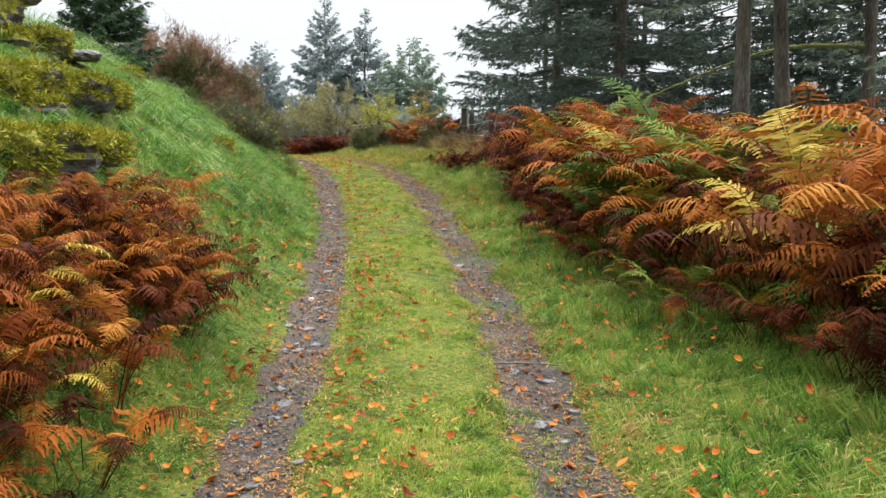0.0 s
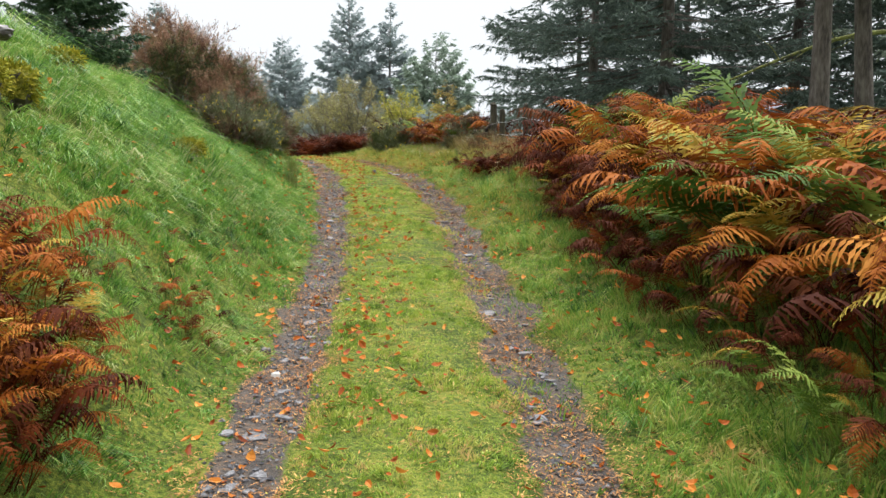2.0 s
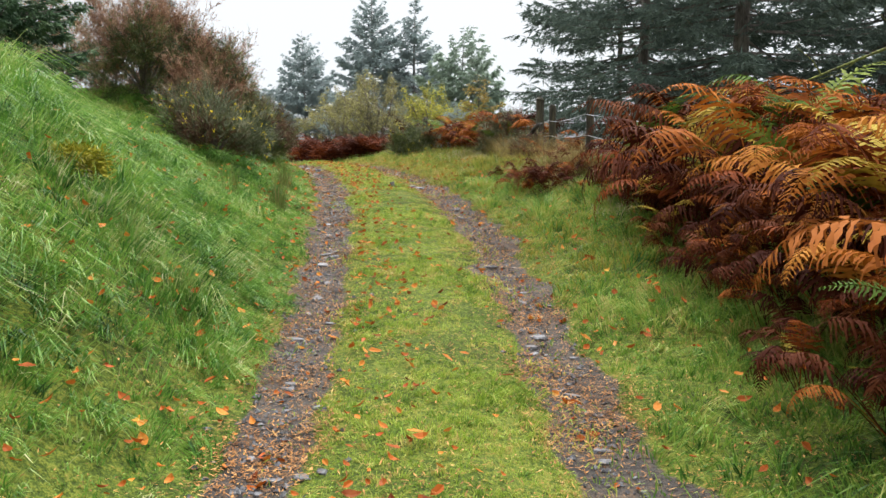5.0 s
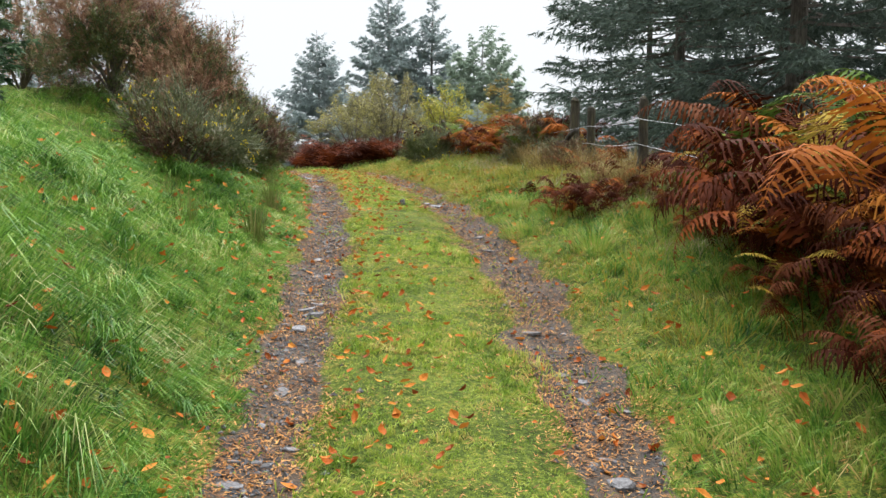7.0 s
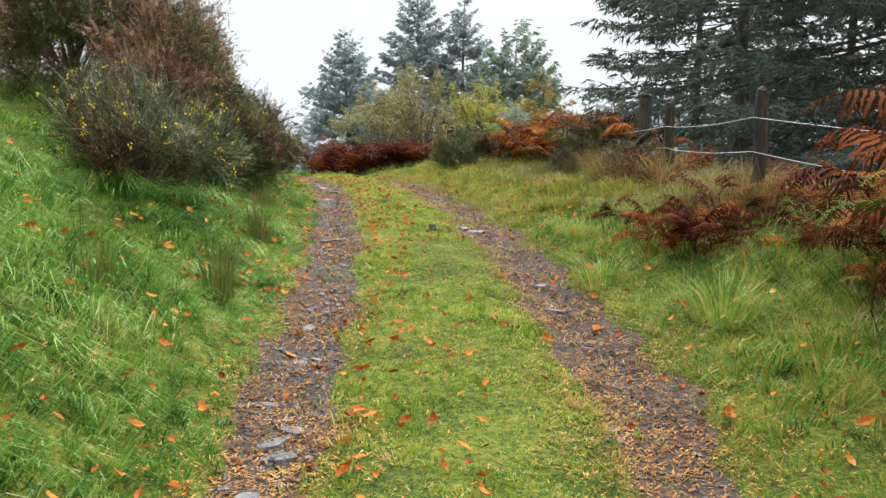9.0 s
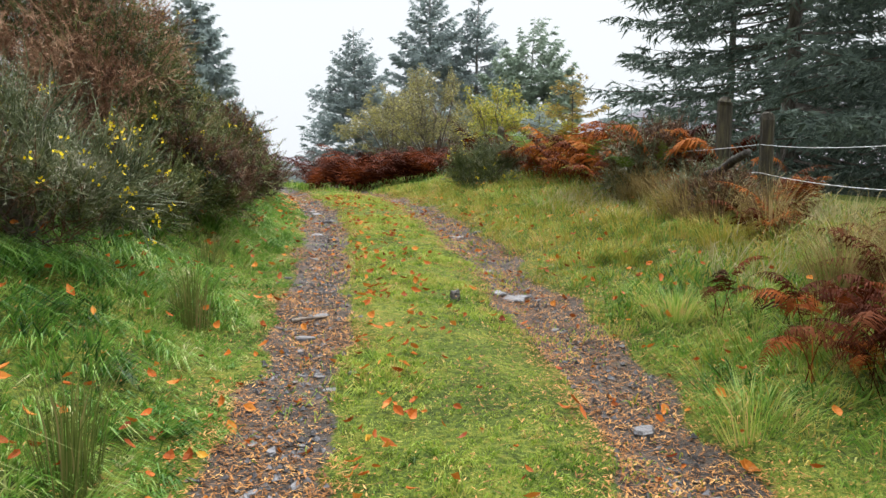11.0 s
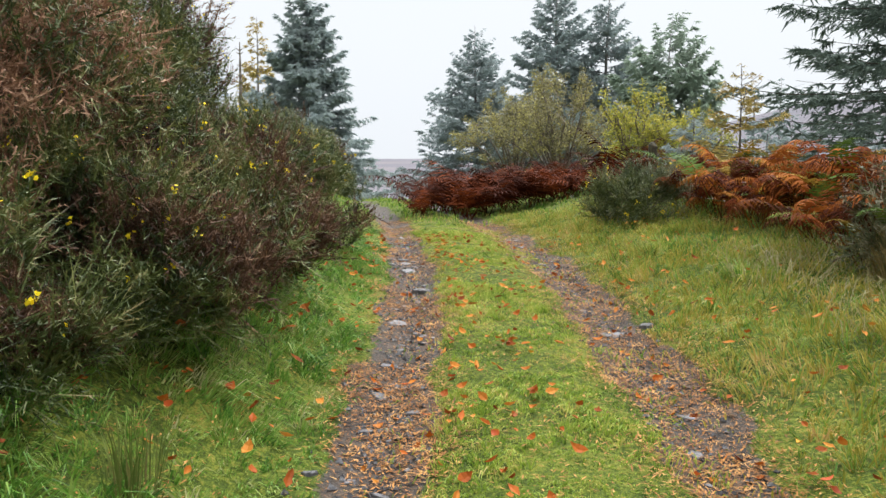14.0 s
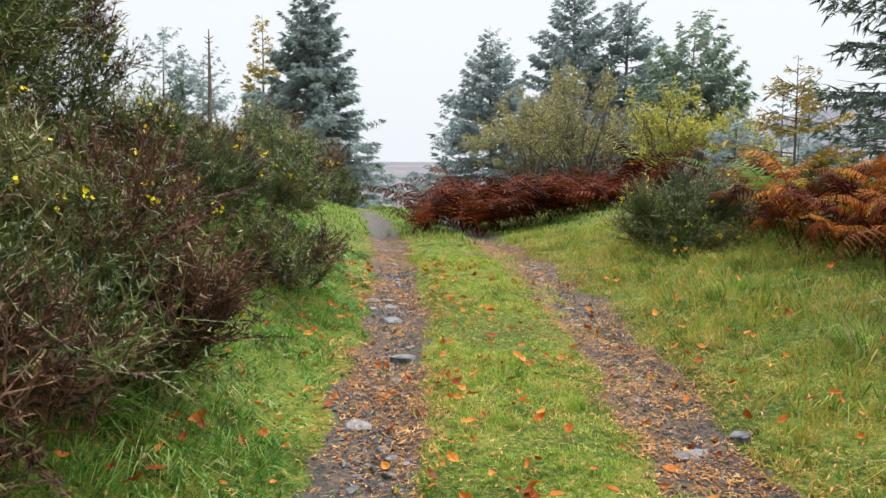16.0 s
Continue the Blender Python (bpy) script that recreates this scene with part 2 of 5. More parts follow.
M["slate"] = solid("wet_slate", [(0.2, (0.026, 0.025, 0.027)), (0.55, (0.055, 0.054, 0.058)), (0.9, (0.13, 0.133, 0.145))], 6, 0.42, 0.6, 50, spec=0.5, rnd_mix=0.10)
M["quartz"] = solid("pale_quartz", [(0.3, (0.5, 0.48, 0.45)), (0.7, (0.75, 0.73, 0.7))], 20, 0.5, 0.3)
M["rock"] = solid("lichened_slate_rock", [(0.25, (0.02, 0.018, 0.017)), (0.5, (0.065, 0.06, 0.056)), (0.8, (0.2, 0.19, 0.18))], 5, 0.65, 1.0, 22, (1, 1, 2.5))
M["moss"] = leafy("bright_moss", [(0.1, (0.0645, 0.0806, 0.0081)), (0.5, (0.1934, 0.1934, 0.0146)), (0.9, (0.3546, 0.3063, 0.0403))], 0.8, 0.15, False, 5)
M["moss_mat"] = solid("moss_mat", [(0.25, (0.039, 0.0488, 0.0052)), (0.5, (0.13, 0.13, 0.0097)), (0.8, (0.26, 0.2275, 0.026))], 8, 0.95, 1.0, 45)
M["timber"] = solid("weathered_post", [(0.25, (0.012, 0.010, 0.007)), (0.5, (0.034, 0.029, 0.018)), (0.8, (0.085, 0.075, 0.036))], 5, 0.85, 0.8, 40, (1, 1, 0.15))
M["dead_wood"] = solid("dark_dead_wood", [(0.25, (0.012, 0.010, 0.008)), (0.5, (0.035, 0.03, 0.025)), (0.8, (0.09, 0.085, 0.075))], 6, 0.9, 1.0, 30)
M["wire"] = solid("galvanised_wire", [(0.3, (0.45, 0.47, 0.5)), (0.7, (0.6, 0.62, 0.65))], 3, 0.4, 0.0)
M["litter"] = leafy("needle_and_leaf_litter", [(0.1, (0.10, 0.044, 0.016)), (0.42, (0.26, 0.115, 0.036)), (0.72, (0.40, 0.20, 0.064)), (0.95, (0.50, 0.30, 0.11))], 0.6, 0.1, False, 8, 0.1, 0.5, 14.0)
LEAF = [
    leafy("orange_beech_leaf", [(0.1, (0.24, 0.055, 0.008)), (0.5, (0.42, 0.11, 0.012)), (0.9, (0.56, 0.21, 0.03))], 0.45, 0.2, True, 9),
    leafy("red_brown_leaf", [(0.1, (0.17, 0.035, 0.012)), (0.5, (0.34, 0.065, 0.016)), (0.9, (0.48, 0.12, 0.025))], 0.45, 0.2, True, 9),
    leafy("yellow_leaf", [(0.1, (0.42, 0.18, 0.015)), (0.5, (0.52, 0.27, 0.03)), (0.9, (0.58, 0.40, 0.13))], 0.45, 0.2, True, 9),
]
M["loose_leaf"] = leafy("fallen_leaves_mixed", [(0.1, (0.13, 0.03, 0.009)), (0.45, (0.33, 0.085, 0.013)), (0.8, (0.50, 0.20, 0.035))], 0.5, 0.2, False, 9)

# ---- mesh helpers ----
rng = np.random.default_rng(7)


def mesh_of(name, verts, tris, mats, index=None, smooth=False):
    me = bpy.data.meshes.new(name)
    v = np.asarray(verts, np.float32).reshape(-1, 3)
    f = np.asarray(tris, np.int32)
    k = f.shape[1]
    me.vertices.add(len(v))
    me.vertices.foreach_set("co", v.ravel())
    me.loops.add(f.size)
    me.loops.foreach_set("vertex_index", f.ravel())
    me.polygons.add(len(f))
    me.polygons.foreach_set("loop_start", np.arange(0, f.size, k, dtype=np.int32))
    for m in mats if isinstance(mats, (list, tuple)) else [mats]:
        me.materials.append(m)
    if index is not None:
        me.polygons.foreach_set("material_index", np.asarray(index, np.int32))
    me.polygons.foreach_set("use_smooth", np.full(len(f), smooth))
    me.update(calc_edges=True)
    return me


class Soup:
    """Vertices and triangles gathered for one mesh."""

    def __init__(self):
        self.v, self.f, self.n = [], [], 0

    def add(self, v, f):
        v = np.asarray(v, float).reshape(-1, 3)
        self.v.append(v)
        self.f.append(np.asarray(f, int) + self.n)
        self.n += len(v)

    def tube(self, pts, radii, sides=5, cap=True):
        pts = np.asarray(pts, float)
        k = len(pts)
        t = np.gradient(pts, axis=0)
        t /= np.linalg.norm(t, axis=1)[:, None] + 1e-9
        ref = np.array([0.31, 0.95, 0.05]) if abs(t[0] @ [0.31, 0.95, 0.05]) < 0.9 else np.array([1.0, 0, 0])
        u = np.cross(t, ref)
        u /= np.linalg.norm(u, axis=1)[:, None] + 1e-9
        w = np.cross(t, u)
        a = np.arange(sides) * 2 * np.pi / sides
        ring = pts[:, None] + np.asarray(radii, float)[:, None, None] * (np.cos(a)[None, :, None] * u[:, None] + np.sin(a)[None, :, None] * w[:, None])
        f = []
        for i in range(k - 1):
            for j in range(sides):
                p, q = i * sides + j, i * sides + (j + 1) % sides
                f += [(p, q, q + sides), (p, q + sides, p + sides)]
        if cap:
            f += [((k - 1) * sides, (k - 1) * sides + j, (k - 1) * sides + j + 1) for j in range(1, sides - 1)]
        self.add(ring.reshape(-1, 3), f)

    def mesh(self, name, mats, smooth=False):
        return mesh_of(name, np.concatenate(self.v), np.concatenate(self.f), mats, None, smooth)


def unit(v):
    return v / (np.linalg.norm(v, axis=-1, keepdims=True) + 1e-9)


def slivers(base, way, length, width, twist=None):
    """Thin leaf-like triangles from base points along directions; one island each."""
    n = len(base)
    side = unit(np.cross(way, rng.normal(size=(n, 3)) if twist is None else twist))
    w = np.broadcast_to(np.asarray(width, float), (n,))[:, None] * side * 0.5
    le = np.broadcast_to(np.asarray(length, float), (n,))[:, None]
    mid = base + way * le * 0.4
    v = np.stack([base, mid + w, base + way * le, mid - w], 1).reshape(-1, 3)
    i = np.arange(n)[:, None] * 4
    return v, np.concatenate([i + [0, 1, 2], i + [0, 2, 3]])


def spines(base, way, length, width):
    """Single thin triangles, broad at the foot; one island each."""
    n = len(base)
    side = unit(np.cross(way, rng.normal(size=(n, 3)))) * np.broadcast_to(np.asarray(width, float), (n,))[:, None] * 0.5
    v = np.stack([base - side, base + side, base + way * np.broadcast_to(np.asarray(length, float), (n,))[:, None]], 1).reshape(-1, 3)
    return v, np.arange(n * 3).reshape(-1, 3)


def part(name, me, parent, label=""):
    ob = new(name, me)
    ob.parent = parent
    return tagged(ob, label)


def thing(name, label, category, at=(0, 0, 0), group="", rz=0.0):
    ob = new(name)
    ob.empty_display_size = 0.1
    ob.matrix_basis = pose(*[float(c) for c in at], 0, 0, rz)
    return tagged(ob, label, category, group)


# ---- lie of the land ----
ROAD_Y = [-60, -20, 0, 3, 6.4, 9.4, 11.5, 13.7, 15, 17, 19, 21, 25, 32, 42, 60, 100]
ROAD_Z = [-4.5, -1.6, -0.05, 0.2, 0.478, 0.77, 1.02, 1.27, 1.42, 1.54, 1.65, 1.72, 1.76, 1.72, 1.2, -0.6, -2.5]
RUT_Y = [-20, -5, 0, 3, 4.2, 5.9, 8.6, 10, 12.2, 14, 15, 16.5, 18.5, 19.5, 21.3, 23.2, 25, 28, 32, 40, 60]
RUT_L = [-4.2, -1.9, -0.85, -0.3, -0.1, 0.1, 0.33, 0.39, 0.42, 0.40, 0.37, 0.25, 0.05, -0.09, -0.43, -0.82, -1.27, -2.0, -3.1, -5.2, -10]
RUT_R = [-2.7, -0.45, 0.6, 1.1, 1.27, 1.46, 1.66, 1.72, 1.84, 1.75, 1.62, 1.5, 1.27, 1.12, 0.83, 0.46, 0.0, -0.75, -1.85, -3.9, -8.7]
BANK_Y = [-5, 9, 10.5, 12, 13.3, 15.5, 17, 20, 23, 30, 45]
BANK_S = [1.15, 1.15, 0.95, 0.75, 0.45, 0.5, 0.85, 0.9, 0.6, 0.3, 0.1]


def smooth_interp(y, xs, zs, r=0.9):
    return sum(np.interp(y + d, xs, zs) for d in (-r, -r / 2, 0, r / 2, r)) / 5


def wave(x, y, s, seed=0.0):
    """Cheap smooth noise in about -1 to 1."""
    x, y = x * s + seed * 1.7, y * s - seed * 2.3
    return (np.sin(x * 1.3 + 1.7 * np.sin(y * 0.9 + seed)) + np.sin(y * 1.7 + 1.3 * np.sin(x * 1.1 - seed)) + np.sin((x + y) * 0.8 + seed * 3)) / 3


def ground_z(x, y):
    x, y = np.asarray(x, float), np.asarray(y, float)
    z = smooth_interp(y, ROAD_Y, ROAD_Z)
    xl, xr = smooth_interp(y, RUT_Y, RUT_L), smooth_interp(y, RUT_Y, RUT_R)
    dl, dr = np.maximum(0, xl - 0.2 - x), np.maximum(0, x - xr - 0.2)
    near = np.clip((70 - y) / 30, 0, 1)
    s = np.interp(y, BANK_Y, BANK_S)
    soft = np.sqrt(np.maximum(0, dl - 0.15) ** 2 + 0.01) - 0.1
    cap = np.interp(y, [9, 12, 14, 20, 30], [2.6, 2.2, 1.35, 1.25, 1.0])
    bank = cap * np.tanh(s * soft / cap)
    z = z + near * bank + near * np.minimum(1, dl * 1.5) * (0.07 * wave(x, y, 2.6, 1) + 0.035 * wave(x, y, 6.5, 2))
    z = z + near * (0.16 * np.minimum(dr, 2.0) - 0.06 * np.clip(dr - 3, 0, 30))
    z = z + near * np.minimum(1, dr * 2) * 0.03 * wave(x, y, 4, 3)
    mid = 0.5 * (xl + xr)
    z = z + 0.035 * np.exp(-(((x - mid) / 0.4) ** 2)) - 0.045 * np.exp(-(((x - xl) / 0.17) ** 2)) - 0.04 * np.exp(-(((x - xr) / 0.17) ** 2))
    z = z + 0.008 * wave(x, y, 14, 4)
    # valley, moor and the far ridge
    far = np.clip((y - 70) / 330, 0, 1)
    far = far * far * (3 - 2 * far)
    z = z + 8.2 * far + 30 * np.exp(-(((x - 150) / 95) ** 2) - ((y - 340) / 120) ** 2)
    side = np.clip((np.abs(x) - 40) / 160, 0, 1)
    return z + near * 2.0 * side * wave(x, y, 0.03, 5)


def ruts(y):
    return smooth_interp(y, RUT_Y, RUT_L), smooth_interp(y, RUT_Y, RUT_R)


def rut_near(x, y):
    """Signed distance in metres past the edge of the nearest rut; negative inside."""
    xl, xr = ruts(y)
    edge = 0.165 + 0.025 * np.clip((y - 10) / 3, 0, 1) + 0.06 * wave(x, y, 5, 6) + 0.035 * wave(x, y, 13, 7)
    return np.minimum(np.abs(x - xl), np.abs(x - xr) - 0.02 + 0.07 * wave(x, y, 3.3, 64)) - edge


def steps(*runs):
    out = []
    for a, b, s in runs:
        out.append(np.arange(a, b - 1e-6, s))
    return np.concatenate(out + [[runs[-1][1]]])


gx = steps((-900, -100, 100), (-100, -30, 14), (-30, -10, 4), (-10, -4, 0.75), (-4, -1.6, 0.12), (-1.6, 2.8, 0.06), (2.8, 5, 0.15), (5, 12, 0.9), (12, 40, 4), (40, 110, 14), (110, 910, 80))
gy = steps((-120, -20, 20), (-20, 0, 1.6), (0, 2, 0.2), (2, 22, 0.08), (22, 30, 0.2), (30, 60, 1.2), (60, 120, 8), (120, 600, 24), (600, 1600, 250))
X, Y = np.meshgrid(gx, gy)
Z = ground_z(X, Y)
nx = len(gx)
i, j = np.meshgrid(np.arange(len(gy) - 1), np.arange(nx - 1), indexing="ij")
q = (i * nx + j).ravel()
quads = np.stack([q, q + 1, q + nx + 1, q + nx], 1)
ground = new("ground", mesh_of("ground", np.stack([X, Y, Z], -1).reshape(-1, 3), quads, M["ground"], None, True))
wear = np.clip(0.5 - rut_near(X, Y) / 0.14, 0, 1) * (Y < 50)
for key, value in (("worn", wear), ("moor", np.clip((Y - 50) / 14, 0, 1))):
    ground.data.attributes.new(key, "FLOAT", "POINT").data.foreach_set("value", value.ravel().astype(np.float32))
tagged(ground, "grassy hillside ground with two worn wheel ruts and distant moor", "ground", kind="structure")


# ---- grass ----
OUTCROP = ((-2.62, 7.45, 0.36), (-2.2, 7.7, 0.25), (-2.0, 8.05, 0.2), (-1.9, 6.3, 0.3), (-1.68, 6.8, 0.27), (-1.62, 7.35, 0.17), (-1.87, 5.6, 0.17), (-1.56, 4.75, 0.26), (-1.43, 5.3, 0.26), (-1.38, 5.85, 0.2), (-0.9, 9.68, 0.15), (-1.82, 9.2, 0.15))

def blades(name, label, n, box, height, width, lean, mat, keep, down=(0, 0), seed=0, cell=0.11):
    r = np.random.default_rng(seed)
    x = r.uniform(box[0], box[1], n)
    y = r.uniform(box[2], box[3], n)
    clear = np.ones(n)
    for ox, oy, orad in OUTCROP:
        clear *= np.hypot(x - ox, y - oy) > orad
    k = r.uniform(size=n) < keep(x, y) * clear
    x, y = x[k], y[k]
    n = len(x)
    # blades gather into tufts on a jittered grid, each tuft with its own height and lean
    gx_, gy_ = x * 0.82 + y * 0.57 + cell * wave(x, y, 2.3, 71), y * 0.82 - x * 0.57 + cell * wave(x, y, 2.9, 72)
    ci, cj = np.floor(gx_ / cell), np.floor(gy_ / cell)
    toss = lambda k: np.modf(np.abs(np.sin(ci * 12.9898 + cj * 78.233 + k * 37.719) * 43758.5453))[0]
    gx_, gy_ = gx_ - (ci + 0.1 + 0.8 * toss(1)) * cell, gy_ - (cj + 0.1 + 0.8 * toss(2)) * cell
    ox, oy = gx_ * 0.82 - gy_ * 0.57, gy_ * 0.82 + gx_ * 0.57
    x, y = x - 0.3 * ox, y - 0.3 * oy
    tuft = (0.75 + 0.45 * wave(x, y, 3.1, 9) + 0.25 * wave(x, y, 9, 10)) * (0.62 + 0.85 * toss(3))
    tuft = tuft + 0.3 * wave(x, y, 5.3, 13)
    h = height(x, y) * r.uniform(0.55, 1.25, n) * np.clip(tuft, 0.45, 1.9)
    a = r.uniform(0, 2 * np.pi, n)
    le = lean * r.uniform(0.3, 1.3, n)
    swirl = np.stack([wave(x, y, 2.2, 11), wave(x, y, 2.2, 12)], 1) * 0.5
    swirl = swirl + np.stack([ox / cell + toss(4) - 0.5, oy / cell + toss(5) - 0.5], 1) * 0.75
    d = np.stack([np.cos(a), np.sin(a)], 1) * le[:, None] * 0.75 + np.asarray(down) + swirl * lean
    side = np.stack([-np.sin(a + 1.2), np.cos(a + 1.2), 0 * a], 1) * (width * r.uniform(0.6, 1.4, n))[:, None] / 2
    p = np.stack([x, y, ground_z(x, y) - 0.01], 1)
    d3 = np.concatenate([d, 0 * d[:, :1]], 1)
    up = np.array([0, 0, 1.0])
    mid = p + h[:, None] * (0.58 * up + 0.42 * d3)
    tip = p + h[:, None] * (np.clip(1.0 - 0.6 * np.linalg.norm(d, axis=1), 0.02, 1)[:, None] * up + 0.92 * d3)
    v = np.stack([p - side, p + side, mid + side * 0.75, mid - side * 0.75, tip], 1).reshape(-1, 3)
    b = np.arange(n)[:, None] * 5
    f = np.concatenate([b + [0, 1, 2], b + [0, 2, 3], b + [3, 2, 4]])
    return tagged(new(name, mesh_of(name, v, f, mat)), label, "grass", kind="stuff")


def in_track(x, y):
    xl, xr = ruts(y)
    return (x > xl) & (x < xr)


def bare(x, y):
    xl, xr = ruts(y)
    inside = np.where(np.abs(x - xr) < np.abs(x - xl), np.clip(0.2 + 0.3 * wave(x, y, 2.7, 62), 0.03, 0.5), 0.05)
    return np.where(rut_near(x, y) < 0, inside, np.clip(0.35 + rut_near(x, y) * 6, 0, 1))


blades("track_grass", "short yellow-green grass on the crown of the track", 430000, (-1.2, 2.0, 1.8, 24), lambda x, y: 0.046 + 0.017 * wave(x, y, 1.7, 31), 0.0052, 1.15, M["grass_track"],
       lambda x, y: np.where(in_track(x, y), bare(x, y), 0), seed=1)
blades("bank_grass", "long wet green grass hanging down the bank", 265000, (-3.2, 0.5, 1.8, 23),
       lambda x, y: np.interp(ruts(y)[0] - x, [0.15, 0.45, 0.9, 3], [0.06, 0.13, 0.22, 0.22]) * np.interp(y, [3, 7.6, 9, 11.5, 13.5], [0.5, 0.55, 1.05, 0.9, 0.65]), 0.0062, 1.2, M["grass_bank"],
       lambda x, y: np.where(x < ruts(y)[0], bare(x, y) * np.interp(ruts(y)[0] - x, [0.2, 1.8, 2.6, 4], [1, 0.8, 0.4, 0.2]), 0), (0.62, -0.15), 2, 0.19)
VERGE_KEEP = lambda x, y: np.where(x > ruts(y)[1], bare(x, y) * np.interp(x - ruts(y)[1], [0.2, 1.5, 2.2], [1, 0.8, 0.1]), 0)
VERGE_H = lambda x, y: np.interp(x - ruts(y)[1], [0.15, 0.5, 1.2], [0.055, 0.12, 0.19])
blades("verge_grass", "lush green verge grass beside the track", 285000, (0.0, 4.4, 1.8, 25), VERGE_H, 0.0064, 1.15, M["grass_verge"],
       lambda x, y: VERGE_KEEP(x, y) * np.clip(0.9 - (y - 9) * 0.08 + 0.5 * wave(x, y, 1.3, 61), 0.25, 1), (-0.1, 0), 3, 0.17)
blades("dry_verge_grass", "yellowing autumn grass in the verge", 120000, (0.0, 4.6, 6.0, 25), VERGE_H, 0.0062, 1.0, M["grass_dry"],
       lambda x, y: VERGE_KEEP(x, y) * np.clip((y - 8) * 0.09 - 0.5 * wave(x, y, 1.3, 61), 0, 0.85), (-0.1, 0), 6, 0.17)
blades("far_grass", "distant rough grass along the bending track", 34000, (-9, 4, 24, 46), lambda x, y: 0.10 + 0 * x, 0.02, 0.7, M["grass_verge"],
       lambda x, y: bare(x, y), seed=4)
blades("straw_grass", "pale dead grass in the verge under the fence", 13000, (1.5, 4.6, 11, 20), lambda x, y: 0.25 + 0 * x, 0.006, 0.95, M["straw"],
       lambda x, y: np.where((x > ruts(y)[1] + 1.0) & (y > 12), np.clip(wave(x, y, 2.0, 42) + 0.45, 0, 1), 0), (0.1, -0.1), 5)
blades("hanging_straw", "pale bleached grass hanging in streaks down the bank", 70000, (-3.6, 0.2, 7.2, 13), lambda x, y: 0.19 + 0 * x, 0.0045, 0.75, M["pale_grass"],
       lambda x, y: np.where(x < ruts(y)[0] - 0.5, np.clip(wave(x * 0.5 + y * 0.35, y, 5.0, 41) * 2.2 - 0.95, 0.04, 0.6) * np.interp(y, [9.5, 11.5], [1, 0.25]), 0), (1.05, -0.35), 7, 0.12)


def tuft(name, label, x, y, n, h, spread, mat, lean=0.35, width=0.005, group=""):
    """One tussock of upright stalks."""
    r = np.random.default_rng(int(abs(x * 1000) + y * 77))
    a, d = r.uniform(0, 2 * np.pi, n), spread * np.sqrt(r.uniform(0, 1, n))
    p = np.stack([d * np.cos(a), d * np.sin(a), 0 * a - 0.02], 1)
    out = np.stack([np.cos(a), np.sin(a), 0 * a], 1) * (lean * d / spread)[:, None] + r.normal(size=(n, 3)) * 0.09
    hh = (h * r.uniform(0.55, 1.1, n))[:, None]
    side = np.stack([-np.sin(a), np.cos(a), 0 * a], 1) * width / 2
    mid, tip = p + hh * (out * 0.4 + [0, 0, 0.6]), p + hh * (out * 1.1 + [0, 0, 0.97])
    v = np.stack([p - side, p + side, mid + side * 0.8, mid - side * 0.8, tip], 1).reshape(-1, 3)
    b = np.arange(n)[:, None] * 5
    ob = new(name, mesh_of(name, v, np.concatenate([b + [0, 1, 2], b + [0, 2, 3], b + [3, 2, 4]]), mat))
    ob.matrix_basis = pose(x, y, float(ground_z(x, y)))
    return tagged(ob, label, "grass", group, "stuff")


for px, py, n, h in ((-0.48, 12.33, 60, 0.32), (-0.2, 14.76, 140, 0.34), (-0.15, 13.2, 130, 0.42), (-0.75, 12.9, 40, 0.3), (-0.32, 15.6, 70, 0.3)):
    tuft("rush_tuft", "upright dark green rushes in the bank grass", px, py, n, h, 0.09, M["rush"], 0.3, 0.005, "rushes")
for px, py, n, h in ((2.25, 14.9, 260, 0.26), (2.1, 13.6, 200, 0.3), (2.5, 12.7, 240, 0.4), (2.35, 16.3, 220, 0.25), (2.6, 17.4, 240, 0.3), (3.0, 16.2, 260, 0.4), (3.2, 15.0, 260, 0.42), (3.1, 17.6, 260, 0.4), (2.3, 19.2, 200, 0.25), (1.95, 20.6, 200, 0.24)):
    tuft("grass_tussock", "straw-coloured grass tussock in the verge", px, py, n, h * 0.7, 0.15, M["grass_dry"] if py > 15 and n != 200 else M["grass_verge"], 1.3, 0.004, "tussocks")

fence_rng = random.Random(41)
for n in range(26):
    py = fence_rng.uniform(14.2, 19.4)
    px = float(np.interp(py, [14, 17, 19.5], [3.3, 3.3, 3.0])) + fence_rng.gauss(0, 0.16)
    tuft("grass_tussock", "tall dry brown grass crowding the fence", px, py, 150, fence_rng.uniform(0.3, 0.5), 0.14, M["straw_brown"], 0.9, 0.0045, "fence grass")

